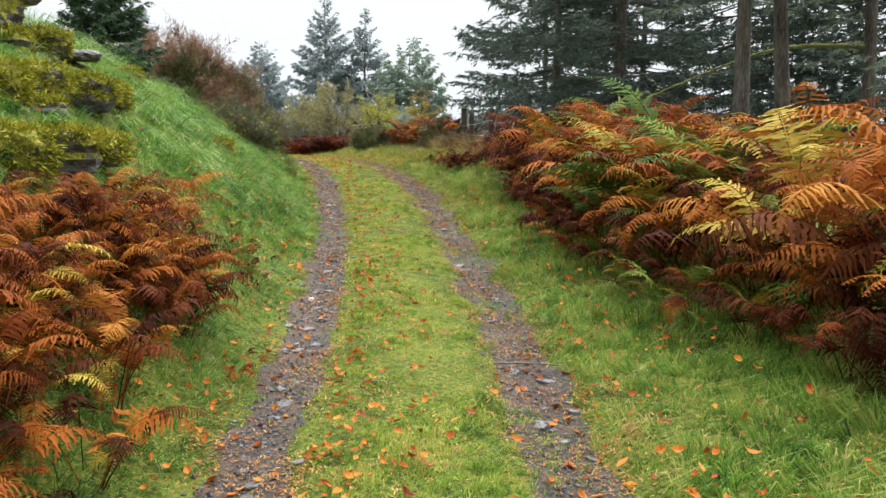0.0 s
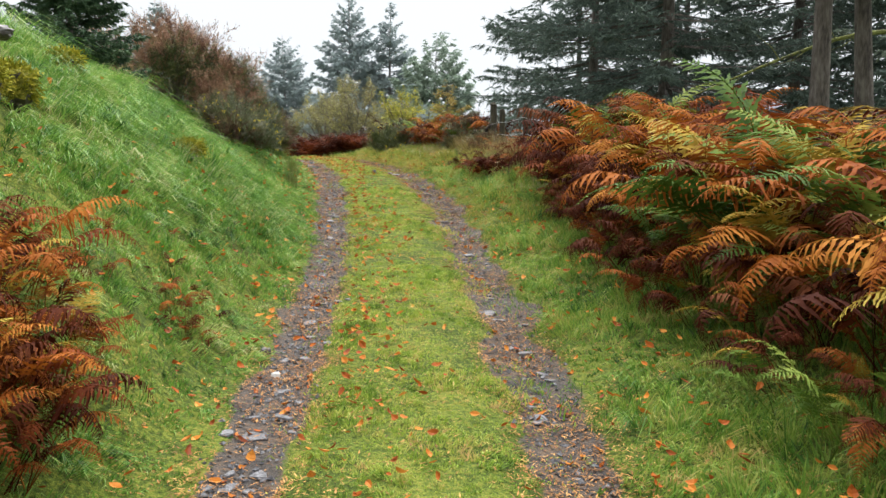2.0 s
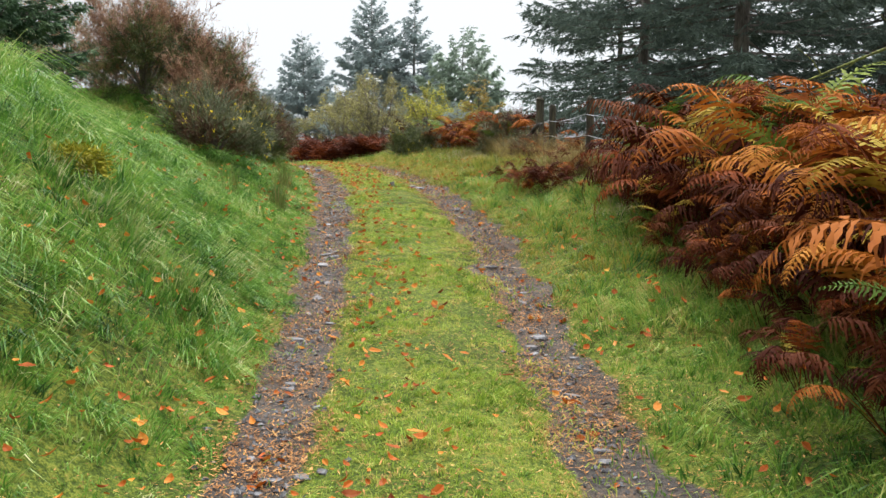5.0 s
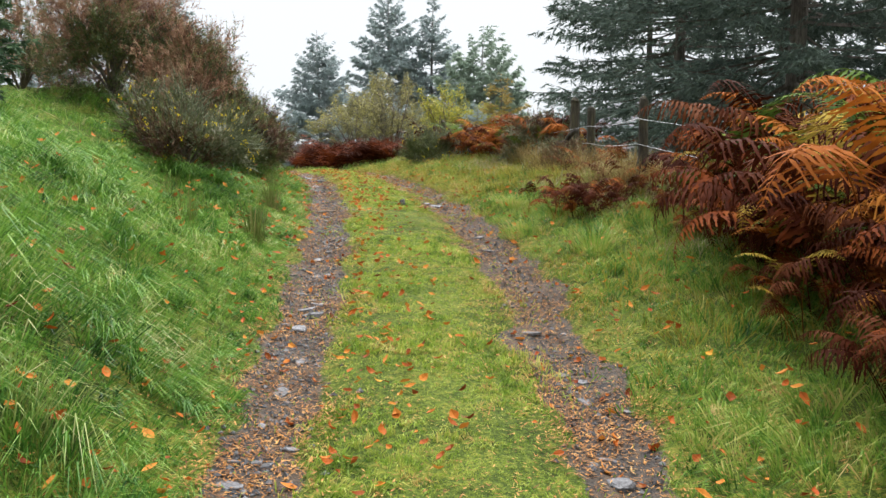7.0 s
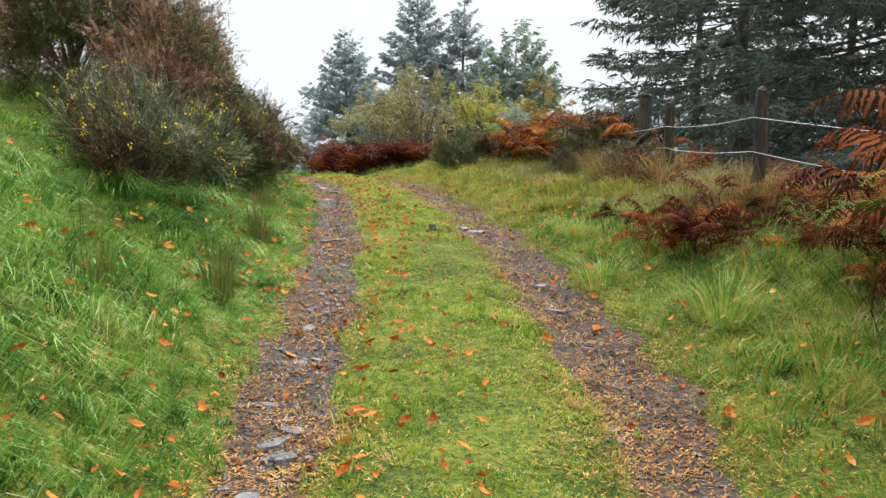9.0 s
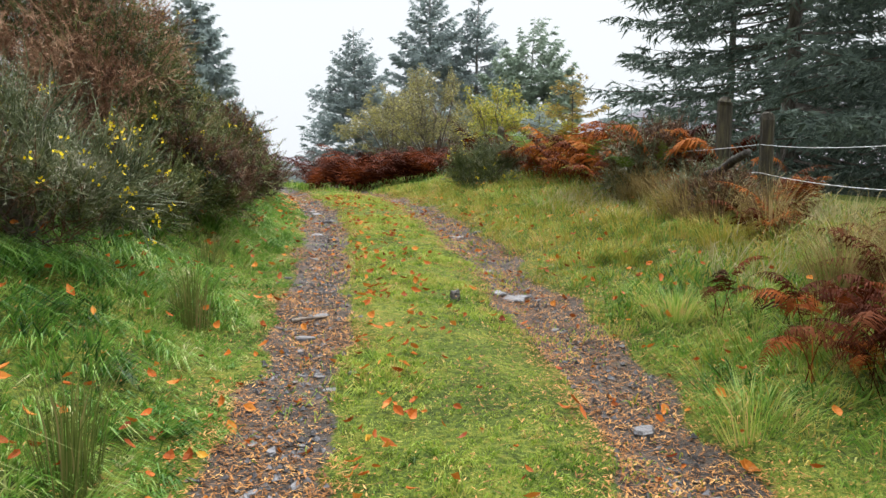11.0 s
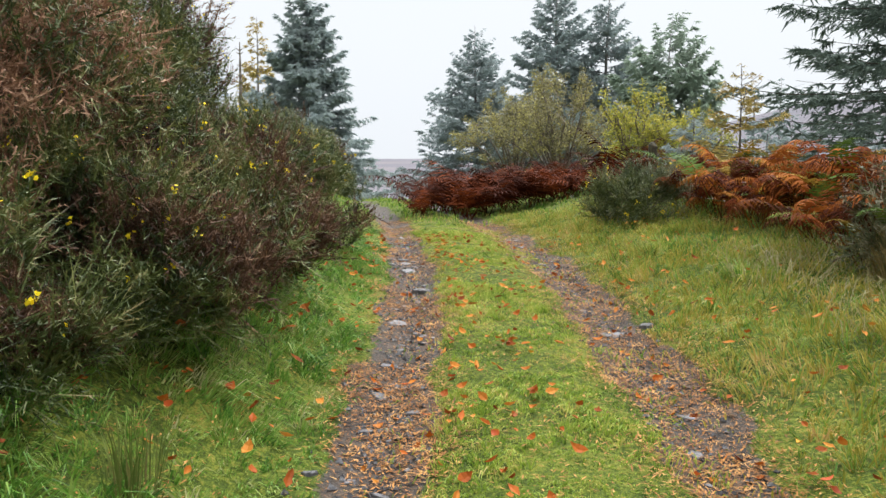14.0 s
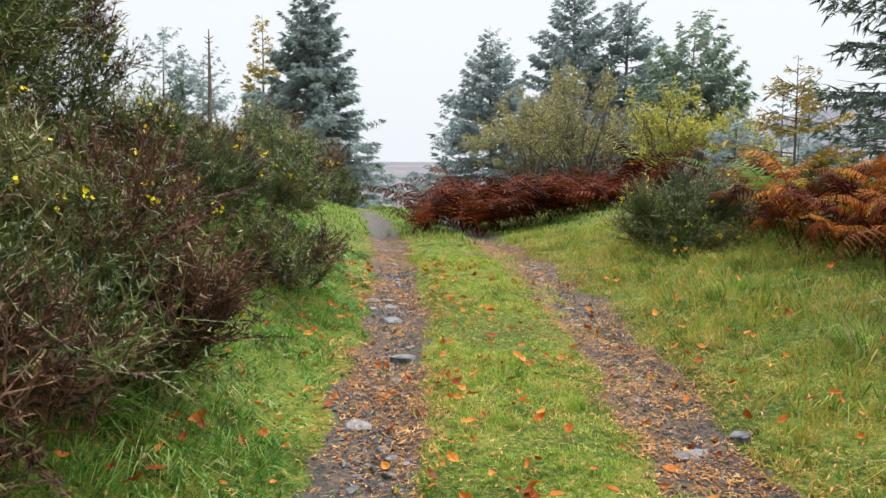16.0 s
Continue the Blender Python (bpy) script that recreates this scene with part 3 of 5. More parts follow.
# ---- bracken ----
def frond_mesh(name, mat, length=0.75, stem=0.45, arch=1.6, curl=0.3, pairs=13, pinnules=9, seed=0, start=1.35):
    """One bracken frond: bare stalk, then an arching blade of paired leaflets cut into small lobes."""
    r = np.random.default_rng(seed)
    s = Soup()
    n = 16
    u = np.linspace(0, 1, n)
    bladed = np.clip((u * (stem + length) - stem) / length, 0, 1)
    ang = start - 0.25 * u - arch * bladed ** 1.2
    step = (stem + length) / (n - 1)
    yaw = 0.25 * r.normal() * u
    pts = np.cumsum(np.stack([np.cos(ang) * np.cos(yaw), np.cos(ang) * np.sin(yaw), np.sin(ang)], 1) * step, 0)
    pts -= pts[0]
    s.tube(pts, np.linspace(0.006, 0.0012, n), 3, False)
    along = np.linspace(0, stem + length, n)
    V, F, c = [], [], 0
    for k in range(pairs):
        b = (k + 0.3) / pairs
        at = stem + b * length
        p = np.array([np.interp(at, along, pts[:, m]) for m in range(3)])
        p2 = np.array([np.interp(at + 0.03, along, pts[:, m]) for m in range(3)])
        ahead = unit(p2 - p)
        sidev = unit(np.cross(ahead, [0, 0, 1.0]) + 1e-6)
        up = np.cross(sidev, ahead)
        le = length * 0.36 * (1 - b) ** 0.9 * (0.7 + 0.3 * min(1, b * 6)) + 0.012
        for sg in (-1, 1):
            if r.uniform() < 0.02 + 0.05 * curl:
                continue
            le2 = le * r.uniform(0.86, 1.06)
            way = unit(sg * sidev * 0.9 + ahead * (0.36 + 0.06 * r.normal()) + up * (0.08 * r.normal()) + np.array([0, 0, -1.0]) * curl * r.uniform(0.05, 0.5))
            m = max(3, int(pinnules * (le2 / (length * 0.36)) ** 0.6))
            v = (np.arange(m) + 0.5) / m
            droop = -np.array([0, 0, 1.0])[None] * (curl * le2 * r.uniform(0.1, 0.9) * v ** 2)[:, None] + ahead[None] * (le2 * 0.1 * r.normal() * v ** 2)[:, None]
            axis = p + way * (v * le2)[:, None] + droop
            across = unit(np.cross(way, up + 0.2 * r.normal(size=3)))
            # a drooping strip, toothed along both edges
            tooth = np.where(np.arange(m) % 2, 0.38, 1.0)
            wide = le2 * 0.092 * (1 - v) ** 0.6 * r.uniform(0.8, 1.15, m) + 0.002
            curlup = up * (r.normal() * 0.3 * wide)[:, None]
            left = axis + across * (wide * tooth)[:, None] + way * (wide * 0.4)[:, None] + curlup
            right = axis - across * (wide * tooth[::-1])[:, None] + way * (wide * 0.4)[:, None] + curlup
            V.append(np.concatenate([p[None], left, right]))
            k0 = np.arange(m - 1)
            lf, rt = 1 + k0, 1 + m + k0
            F.append(np.concatenate([np.stack((lf, lf + 1, rt + 1), 1), np.stack((lf, rt + 1, rt), 1), np.array([(0, 1, 1 + m)])]) + c)
            c += 1 + 2 * m
    s.add(np.concatenate(V), np.concatenate(F))
    return s.mesh(name, mat)


FRONDS = {}
for key, (arch, curl) in {"rust": (1.6, 0.6), "dark": (1.8, 0.85), "orange": (1.5, 0.5), "gold": (1.3, 0.25), "green": (1.2, 0.15)}.items():
    FRONDS[key] = [frond_mesh("frond", BR[key], 0.44 + 0.06 * a, 0.38 + 0.08 * ((a * 2) % 5), arch * (0.8, 1.0, 1.25, 1.5, 1.1)[a], curl * (0.7, 1, 1.3, 1, 1.5)[a], 25, 7, 31 * a + len(key)) for a in range(5)]
LOW = {key: [frond_mesh("frond", BR[key], 0.7, 0.2, 0.9 + 0.35 * a, 0.6, 18, 6, 77 * a + len(key), 1.2) for a in range(3)] for key in BR}
THICK = {key: [frond_mesh("frond", BR[key], 0.56, 0.52, 1.5 + 0.35 * a, 0.5, 18, 6, 87 * a + len(key)) for a in range(3)] for key in BR}
plant_rng = random.Random(5)


def bracken_plant(x, y, keys, fronds, size, label, group, face=None, spread=180, meshes=None, z=None, tilt=0.35):
    """A tuft of fronds from one root. face: the way, in degrees, that most of them lean."""
    meshes = meshes or FRONDS
    zz = float(ground_z(x, y)) if z is None else z
    root = thing("bracken_plant", label, "fern", (x, y, zz - 0.02), group)
    for _ in range(fronds):
        key = plant_rng.choice(keys)
        me = plant_rng.choice(meshes[key])
        a = plant_rng.uniform(0, 360) if face is None else face + plant_rng.uniform(-spread, spread)
        ob = part("frond", me, root)
        sc = size * plant_rng.uniform(0.7, 1.2)
        off = 0.06
        ob.matrix_basis = pose(plant_rng.uniform(-off, off), plant_rng.uniform(-off, off), 0, plant_rng.uniform(-22, 22), plant_rng.uniform(-12, 28), a) @ Matrix.Scale(sc, 4)
    return root


class Mass:
    """Fronds joined into one mesh, for stands too thick to count."""

    def __init__(self):
        self.soups = {}

    def plant(self, x, y, keys, fronds, size, face=None, spread=180, meshes=None):
        meshes = meshes or FRONDS
        z = float(ground_z(x, y)) - 0.02
        for _ in range(fronds):
            key = plant_rng.choice(keys)
            me = plant_rng.choice(meshes[key])
            a = plant_rng.uniform(0, 360) if face is None else face + plant_rng.uniform(-spread, spread)
            m = pose(x + plant_rng.uniform(-0.06, 0.06), y + plant_rng.uniform(-0.06, 0.06), z, plant_rng.uniform(-14, 14), plant_rng.uniform(-9, 18), a) @ Matrix.Scale(size * plant_rng.uniform(0.7, 1.2), 4)
            v = np.empty(len(me.vertices) * 3, np.float32)
            me.vertices.foreach_get("co", v)
            f = np.empty(len(me.loops), np.int32)
            me.loops.foreach_get("vertex_index", f)
            mm = np.array(m)
            self.soups.setdefault(key, Soup()).add(v.reshape(-1, 3) @ mm[:3, :3].T + mm[:3, 3], f.reshape(-1, 3))

    def done(self, name, label):
        keys = list(self.soups)
        v, f, idx, n = [], [], [], 0
        for k, key in enumerate(keys):
            s = self.soups[key]
            fs = np.concatenate(s.f) + n
            v += s.v
            f.append(fs)
            idx.append(np.full(len(fs), k))
            n += s.n
        ob = new(name, mesh_of(name, np.concatenate(v), np.concatenate(f), [BR[k] for k in keys], np.concatenate(idx)))
        return tagged(ob, label, "fern", kind="stuff")


RIGHT_EDGE_Y = [2.5, 4, 6, 8, 10.3, 11.5, 13]
RIGHT_EDGE_X = [2.6, 2.45, 2.42, 2.5, 2.85, 3.05, 3.3]
mixed = ["rust"] * 5 + ["orange"] * 3 + ["dark"] * 2 + ["gold"] * 2 + ["green"]
thicket = Mass()
yy = 2.7
while yy < 12.9:
    edge = float(np.interp(yy, RIGHT_EDGE_Y, RIGHT_EDGE_X))
    for row in range(7):
        px, py = edge + 0.12 + row * 0.34 + plant_rng.uniform(-0.12, 0.12), yy + plant_rng.uniform(-0.16, 0.16)
        patch = float(wave(px, py, 1.4, 21))
        keys = mixed + (["green", "green", "gold"] * 6 if patch > 0.2 else ["orange"] * 4 if patch < -0.2 else ["dark"] * 2)
        # low front rows get mostly dark fronds, imitating shade inside the bracken
        if row == 0:
            keys = ["dark"] * 7 + ["rust"] * 3 + ["gold"]
        elif row == 1:
            keys = keys + ["dark"] * 6
        size = (0.52, 0.86, 1.14, 1.3, 1.38, 1.42, 1.42)[row] * (1 + 0.14 * float(wave(px, py, 1.1, 22)))
        if row < 4:
            bracken_plant(px, py, keys, (7, 9, 8, 6)[row], size, "waist-high autumn bracken, rust and gold, on the verge", "bracken on the verge", 180 if row < 3 else None, 100)
        else:
            thicket.plant(px, py, keys, 4, size, None, 180, THICK)
    yy += 0.36
# dark-coloured fronds stand in for the shaded hollow where the thicket ends
for _ in range(44):
    px, py = 3.15 + plant_rng.uniform(0, 1.1), plant_rng.uniform(10.4, 12.7)
    bracken_plant(px + 0.12 * (py - 10.4), py, ["dark"] * 5 + ["rust"] * 3 + ["orange", "green"], 7, plant_rng.uniform(0.75, 1.25), "dense brown bracken at the end of the thicket, darkened for its shaded hollow", "bracken on the verge", None)
thicket.done("bracken_thicket", "thick stand of rust-coloured bracken behind the verge")
# bracken on the bank
for _ in range(150):
    py = plant_rng.uniform(1.9, 5.6)
    px = plant_rng.uniform(-1.75, -0.66)
    if min(math.hypot(px - ox, py - oy) - orad for ox, oy, orad in OUTCROP) < 0.0 or px < -1.2 and py > 4.5 or px > -0.85 and py < 3.0:
        continue
    tall = min(plant_rng.uniform(0.38, 0.6), (1.45 - float(ground_z(px, py))) / 0.8)
    if tall < 0.2:
        continue
    bracken_plant(px, py, ["rust"] * 6 + ["orange"] * 4 + ["dark"] * 4 + ["gold"], 8, tall, "collapsed rust-brown bracken on the grass bank", "bracken on the bank", 0, 120)
for px, py in ((-0.42, 6.5), (-0.5, 6.7), (-0.36, 6.9), (-0.38, 6.6), (-0.48, 6.6), (-0.3, 4.4), (-0.75, 6.2), (-0.35, 6.4), (-0.46, 6.38), (-0.55, 6.55), (-0.28, 4.5), (-0.6, 6.9), (-0.85, 6.7)):
    bracken_plant(px, py, ["dark", "rust"], 4, 0.24, "small dead red-brown fern in the bank grass", "small ferns", None)
for px, py, sz in ((2.28, 4.7, 0.5), (2.3, 4.95, 0.45)):
    bracken_plant(px, py, ["green"], 6, sz, "small fresh green fern at the edge of the bracken", "green ferns", 190, 120)
# low red clump beside the track
for _ in range(18):
    px, py = 2.8 + plant_rng.gauss(0, 0.22), 14.0 + plant_rng.gauss(0, 0.3)
    bracken_plant(px, py, ["dark", "rust", "dark"], 5, plant_rng.uniform(0.35, 0.55), "low clump of dead red-brown bracken in the verge", "red bracken in the verge", None)
# along the fence
for _ in range(86):
    py = plant_rng.uniform(18.6, 24.5)
    px = np.interp(py, [18, 21, 24.5], [3.1, 2.75, 2.3]) + plant_rng.uniform(0, 1.2)
    bracken_plant(px, py, ["rust", "rust", "dark", "dark", "dark", "dark", "rust", "orange", "orange", "gold", "green"], 7, plant_rng.uniform(0.6, 0.88), "rust and yellow bracken crowding the wire fence", "bracken along the fence", 200, 130)
under = Mass()
for _ in range(46):
    py = plant_rng.uniform(13.0, 18.4)
    under.plant(3.5 + plant_rng.uniform(-0.3, 1.0), py, ["dark", "rust", "dark"], 4, plant_rng.uniform(0.45, 0.7), None, 180, LOW)
under.done("fence_bracken", "broken brown bracken under the wire fence")
# far red bank
red = Mass()
for _ in range(170):
    px, py = plant_rng.uniform(-1.0, 3.0), plant_rng.uniform(25.2, 30.5)
    if py < 25.2 + 0.75 * (px + 0.9):
        continue
    red.plant(px, py, ["dark", "rust", "rust", "dark"], 4, plant_rng.uniform(0.85, 1.3) * (1 + 0.4 * float(wave(px, py, 1.5, 33))), None, 180, LOW)
red.done("red_bracken_bank", "dense dead dark-red bracken beside the bend")

# ---- conifers ----
def conifer(name, label, x, y, height, radius, mat, bark, whorls=26, per=7, density=1.0, droop=0.35, clear=0.05, needle=0.16, seed=0, trunk_r=None, group="conifers", gap=0.0, up_tip=0.25, top_z=None, taper=0.85, lean=0.0, broad=0.3, spray=9):
    r = np.random.default_rng(seed)
    z0 = float(ground_z(x, y)) - 0.1
    if top_z is not None:
        height = top_z - z0
    root = thing(name, label, "tree", (x, y, z0), group)
    tr = trunk_r or height * 0.014
    s = Soup()
    k = np.linspace(0, 1, 10)
    bend = np.stack([0.01 * height * np.sin(k * 3 + seed) + lean * k * height, 0.01 * height * np.sin(k * 2.3 + seed * 2), k * height], 1)
    bend[:, :2] -= bend[0, :2]
    s.tube(bend, tr * (1 - 0.93 * k) * (1 + 0.35 * np.exp(-k * 25)), 9)
    part("trunk", s.mesh("trunk", bark, True), root)
    limbs = Soup()
    B, W, L = [], [], []
    for w in range(whorls):
        u0 = clear + (1 - clear) * w / whorls
        u = min(max(u0, clear), 0.985)
        reach = radius * (1 - u) ** taper * (0.55 + 0.45 * min(1, (u - clear) * 8 + 0.35)) + 0.08
        for b in range(per if u < 0.85 else 4):
            if r.uniform() < gap:
                continue
            a = r.uniform(0, 2 * np.pi)
            u = min(max(u0 + r.uniform(-1.4, 1.4) * (1 - clear) / whorls, clear), 0.985)
            le = reach * r.uniform(0.72, 1.12) * (0.85 if r.uniform() < 0.3 else 1)
            c = np.array([np.interp(u, k, bend[:, m]) for m in range(3)])
            out = np.array([np.cos(a), np.sin(a), 0])
            q = np.linspace(0, 1, 6)
            sag = (0.55 * (u ** 2) - droop * r.uniform(0.5, 1.6) * (1 - u)) * le
            pts = c + out * (q * le)[:, None] + np.array([0, 0, 1.0]) * (sag * q + up_tip * le * q ** 3 * (0.4 + 0.6 * u))[:, None]
            limbs.tube(pts, np.linspace(max(0.008, tr * 0.22 * (1 - u * 0.7)), 0.004, 6), 3, False)
            m = max(4, int(density * (6 + 4.5 * le)))
            t = r.uniform(0.12, 1, m) ** 0.75
            base = np.stack([np.interp(t, q, pts[:, d]) for d in range(3)], 1)
            sidev = np.cross(out, [0, 0, 1.0])
            sg = r.choice([-1, 1], m)[:, None]
            tl = le * 0.3 * (1 - 0.8 * t) * r.uniform(0.5, 1.1, m) + needle * 0.6
            way = unit(sidev * sg * r.uniform(0.4, 1.1, (m, 1)) + out * r.uniform(0.35, 0.9, (m, 1)) + np.array([0, 0, -1.0]) * r.uniform(-0.1, 0.55, (m, 1)))
            f = r.uniform(0, 1, (m, spray))
            B.append((base[:, None] + way[:, None] * (tl[:, None] * f)[..., None]).reshape(-1, 3))
            W.append(unit(np.repeat(way, spray, 0) * 0.9 + r.normal(size=(m * spray, 3)) * [0.6, 0.6, 0.35] + [0, 0, -0.15]))
            L.append(needle * min(1, 0.4 + 1.6 * (1 - u)) * r.uniform(0.6, 1.4, m * spray))
    global rng
    keep, rng = rng, r
    B, W, L = np.concatenate(B), np.concatenate(W), np.concatenate(L)
    v, f = spines(B, W, L, L * broad)
    rng = keep
    tagged(part("branchwork", limbs.mesh("branchwork", bark), root), kind="stuff")
    part("crown", mesh_of("crown", v, f, mat), root)
    return root


# FAR, MID and BF carry the haze of distance in their colours
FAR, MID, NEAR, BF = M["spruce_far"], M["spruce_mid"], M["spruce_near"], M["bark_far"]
conifer("spruce_tree", "spruce beyond the bend of the track, coloured pale blue-grey for mist", -2.75, 64, 9, 6.6, FAR, BF, 38, 10, 1.3, 0.3, 0.01, 0.2, 1, top_z=11.2, taper=1.0, group="far conifers", broad=0.36, spray=12)
conifer("spruce_tree", "tall spruce with a thin top, coloured pale blue-grey for mist", 2.2, 60, 9, 6.0, FAR, BF, 40, 10, 1.3, 0.22, 0.01, 0.2, 2, top_z=14.2, taper=1.02, group="far conifers", gap=0.02, broad=0.36, up_tip=0.28, spray=12)
conifer("spruce_tree", "tall spruce with a thin top, coloured pale blue-grey for mist", 4.9, 59.5, 9, 5.2, FAR, BF, 36, 9, 1.3, 0.22, 0.01, 0.2, 3, top_z=13.0, taper=1.02, group="far conifers", gap=0.03, broad=0.36, up_tip=0.28, spray=12)
conifer("pine_tree", "rounded pine, coloured pale grey-green for mist", 7.3, 55, 8, 4.4, MID, BF, 26, 9, 1.2, 0.0, 0.03, 0.25, 4, top_z=9.8, group="far conifers", up_tip=0.4, taper=0.6, broad=0.34, spray=18)
conifer("spruce_tree", "spruce with drooping skirts, coloured pale blue-grey for mist", -8.1, 44, 8, 3.7, FAR, BF, 40, 10, 1.4, 0.3, 0.02, 0.19, 5, top_z=9.5, taper=1.0, group="far conifers", broad=0.3, spray=16)
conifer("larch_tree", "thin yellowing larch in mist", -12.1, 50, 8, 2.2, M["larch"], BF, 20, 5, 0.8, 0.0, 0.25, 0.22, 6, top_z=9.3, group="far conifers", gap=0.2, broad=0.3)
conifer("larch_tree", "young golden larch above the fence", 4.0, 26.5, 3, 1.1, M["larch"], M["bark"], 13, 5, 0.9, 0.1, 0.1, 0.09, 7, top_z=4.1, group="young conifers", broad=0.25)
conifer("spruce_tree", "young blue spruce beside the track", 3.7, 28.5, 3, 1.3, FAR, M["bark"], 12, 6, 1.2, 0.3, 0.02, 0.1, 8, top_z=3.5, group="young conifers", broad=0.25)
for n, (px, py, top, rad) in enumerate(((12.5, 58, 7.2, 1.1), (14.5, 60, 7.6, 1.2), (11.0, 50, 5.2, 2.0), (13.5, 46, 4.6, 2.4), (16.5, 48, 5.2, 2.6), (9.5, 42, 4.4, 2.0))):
    conifer("spruce_tree", "thin spruce sapling beyond the fence, coloured pale for mist", px, py, 5, rad, FAR, BF, 15, 5, 0.7, 0.1, 0.02, 0.26, 20 + n, top_z=top, group="far conifers", gap=0.2, broad=0.34)
dark = "dark spruce with bare lower limbs behind the fence"
for px, py, rad, dens, clear, needle, seed, taper, gap, tr, lean in (
        (9.2, 28.5, 5.0, 1.9, 0.02, 0.14, 31, 0.5, 0.0, 0.2, 0.0),
        (8.8, 21.5, 4.5, 2.3, 0.02, 0.13, 32, 0.5, 0.0, 0.2, 0.0),
        (8.1, 13.9, 3.6, 1.1, 0.26, 0.13, 33, 0.45, 0.35, 0.16, 0.0),
        (9.7, 14.9, 3.4, 0.9, 0.34, 0.13, 34, 0.45, 0.35, 0.17, -0.03),
        (12.6, 16.2, 3.8, 0.7, 0.22, 0.15, 35, 0.45, 0.4, 0.17, 0.0),
        (13.5, 23.5, 4.4, 1.0, 0.02, 0.18, 36, 0.45, 0.0, 0.19, 0.0),
        (14.5, 33, 5.0, 0.8, 0.02, 0.3, 37, 0.5, 0.0, 0.19, 0.0),
        (11.5, 11.0, 3.4, 0.7, 0.1, 0.12, 39, 0.45, 0.4, 0.17, 0.0),
        (12.0, 39, 4.8, 0.7, 0.02, 0.32, 44, 0.5, 0.0, 0.19, 0.0),
        (18, 27, 4.8, 0.6, 0.02, 0.34, 45, 0.45, 0.0, 0.19, 0.0),
        (17, 21, 4.5, 0.7, 0.02, 0.32, 43, 0.45, 0.0, 0.2, 0.0)):
    conifer("spruce_tree", dark, px, py, 14, rad, M["spruce_front"] if py < 17 else NEAR, M["bark"], 31, 7, dens * 0.95, 0.28, clear, needle, seed, tr, "dark conifers", top_z=14.5, taper=taper, gap=gap, lean=lean, broad=0.25 if needle < 0.2 else 0.24, spray=16 if needle < 0.145 else 13 if needle < 0.2 else 7)
conifer("spruce_tree", "dense dark green spruce on top of the bank", -3.2, 14.0, 3, 0.95, M["spruce_green"], M["bark"], 26, 10, 3.4, 0.1, 0.02, 0.07, 38, 0.06, "bank conifers", top_z=5.0, taper=0.45, broad=0.28)
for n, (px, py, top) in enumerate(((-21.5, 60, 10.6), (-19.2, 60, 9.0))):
    conifer("pine_tree", "tall bare-stemmed pine, coloured pale for mist", px, py, 9, 2.6, FAR, BF, 9, 6, 0.9, 0.0, 0.55, 0.3, 40 + n, 0.13, "far pines", top_z=top, taper=0.4, up_tip=0.4)


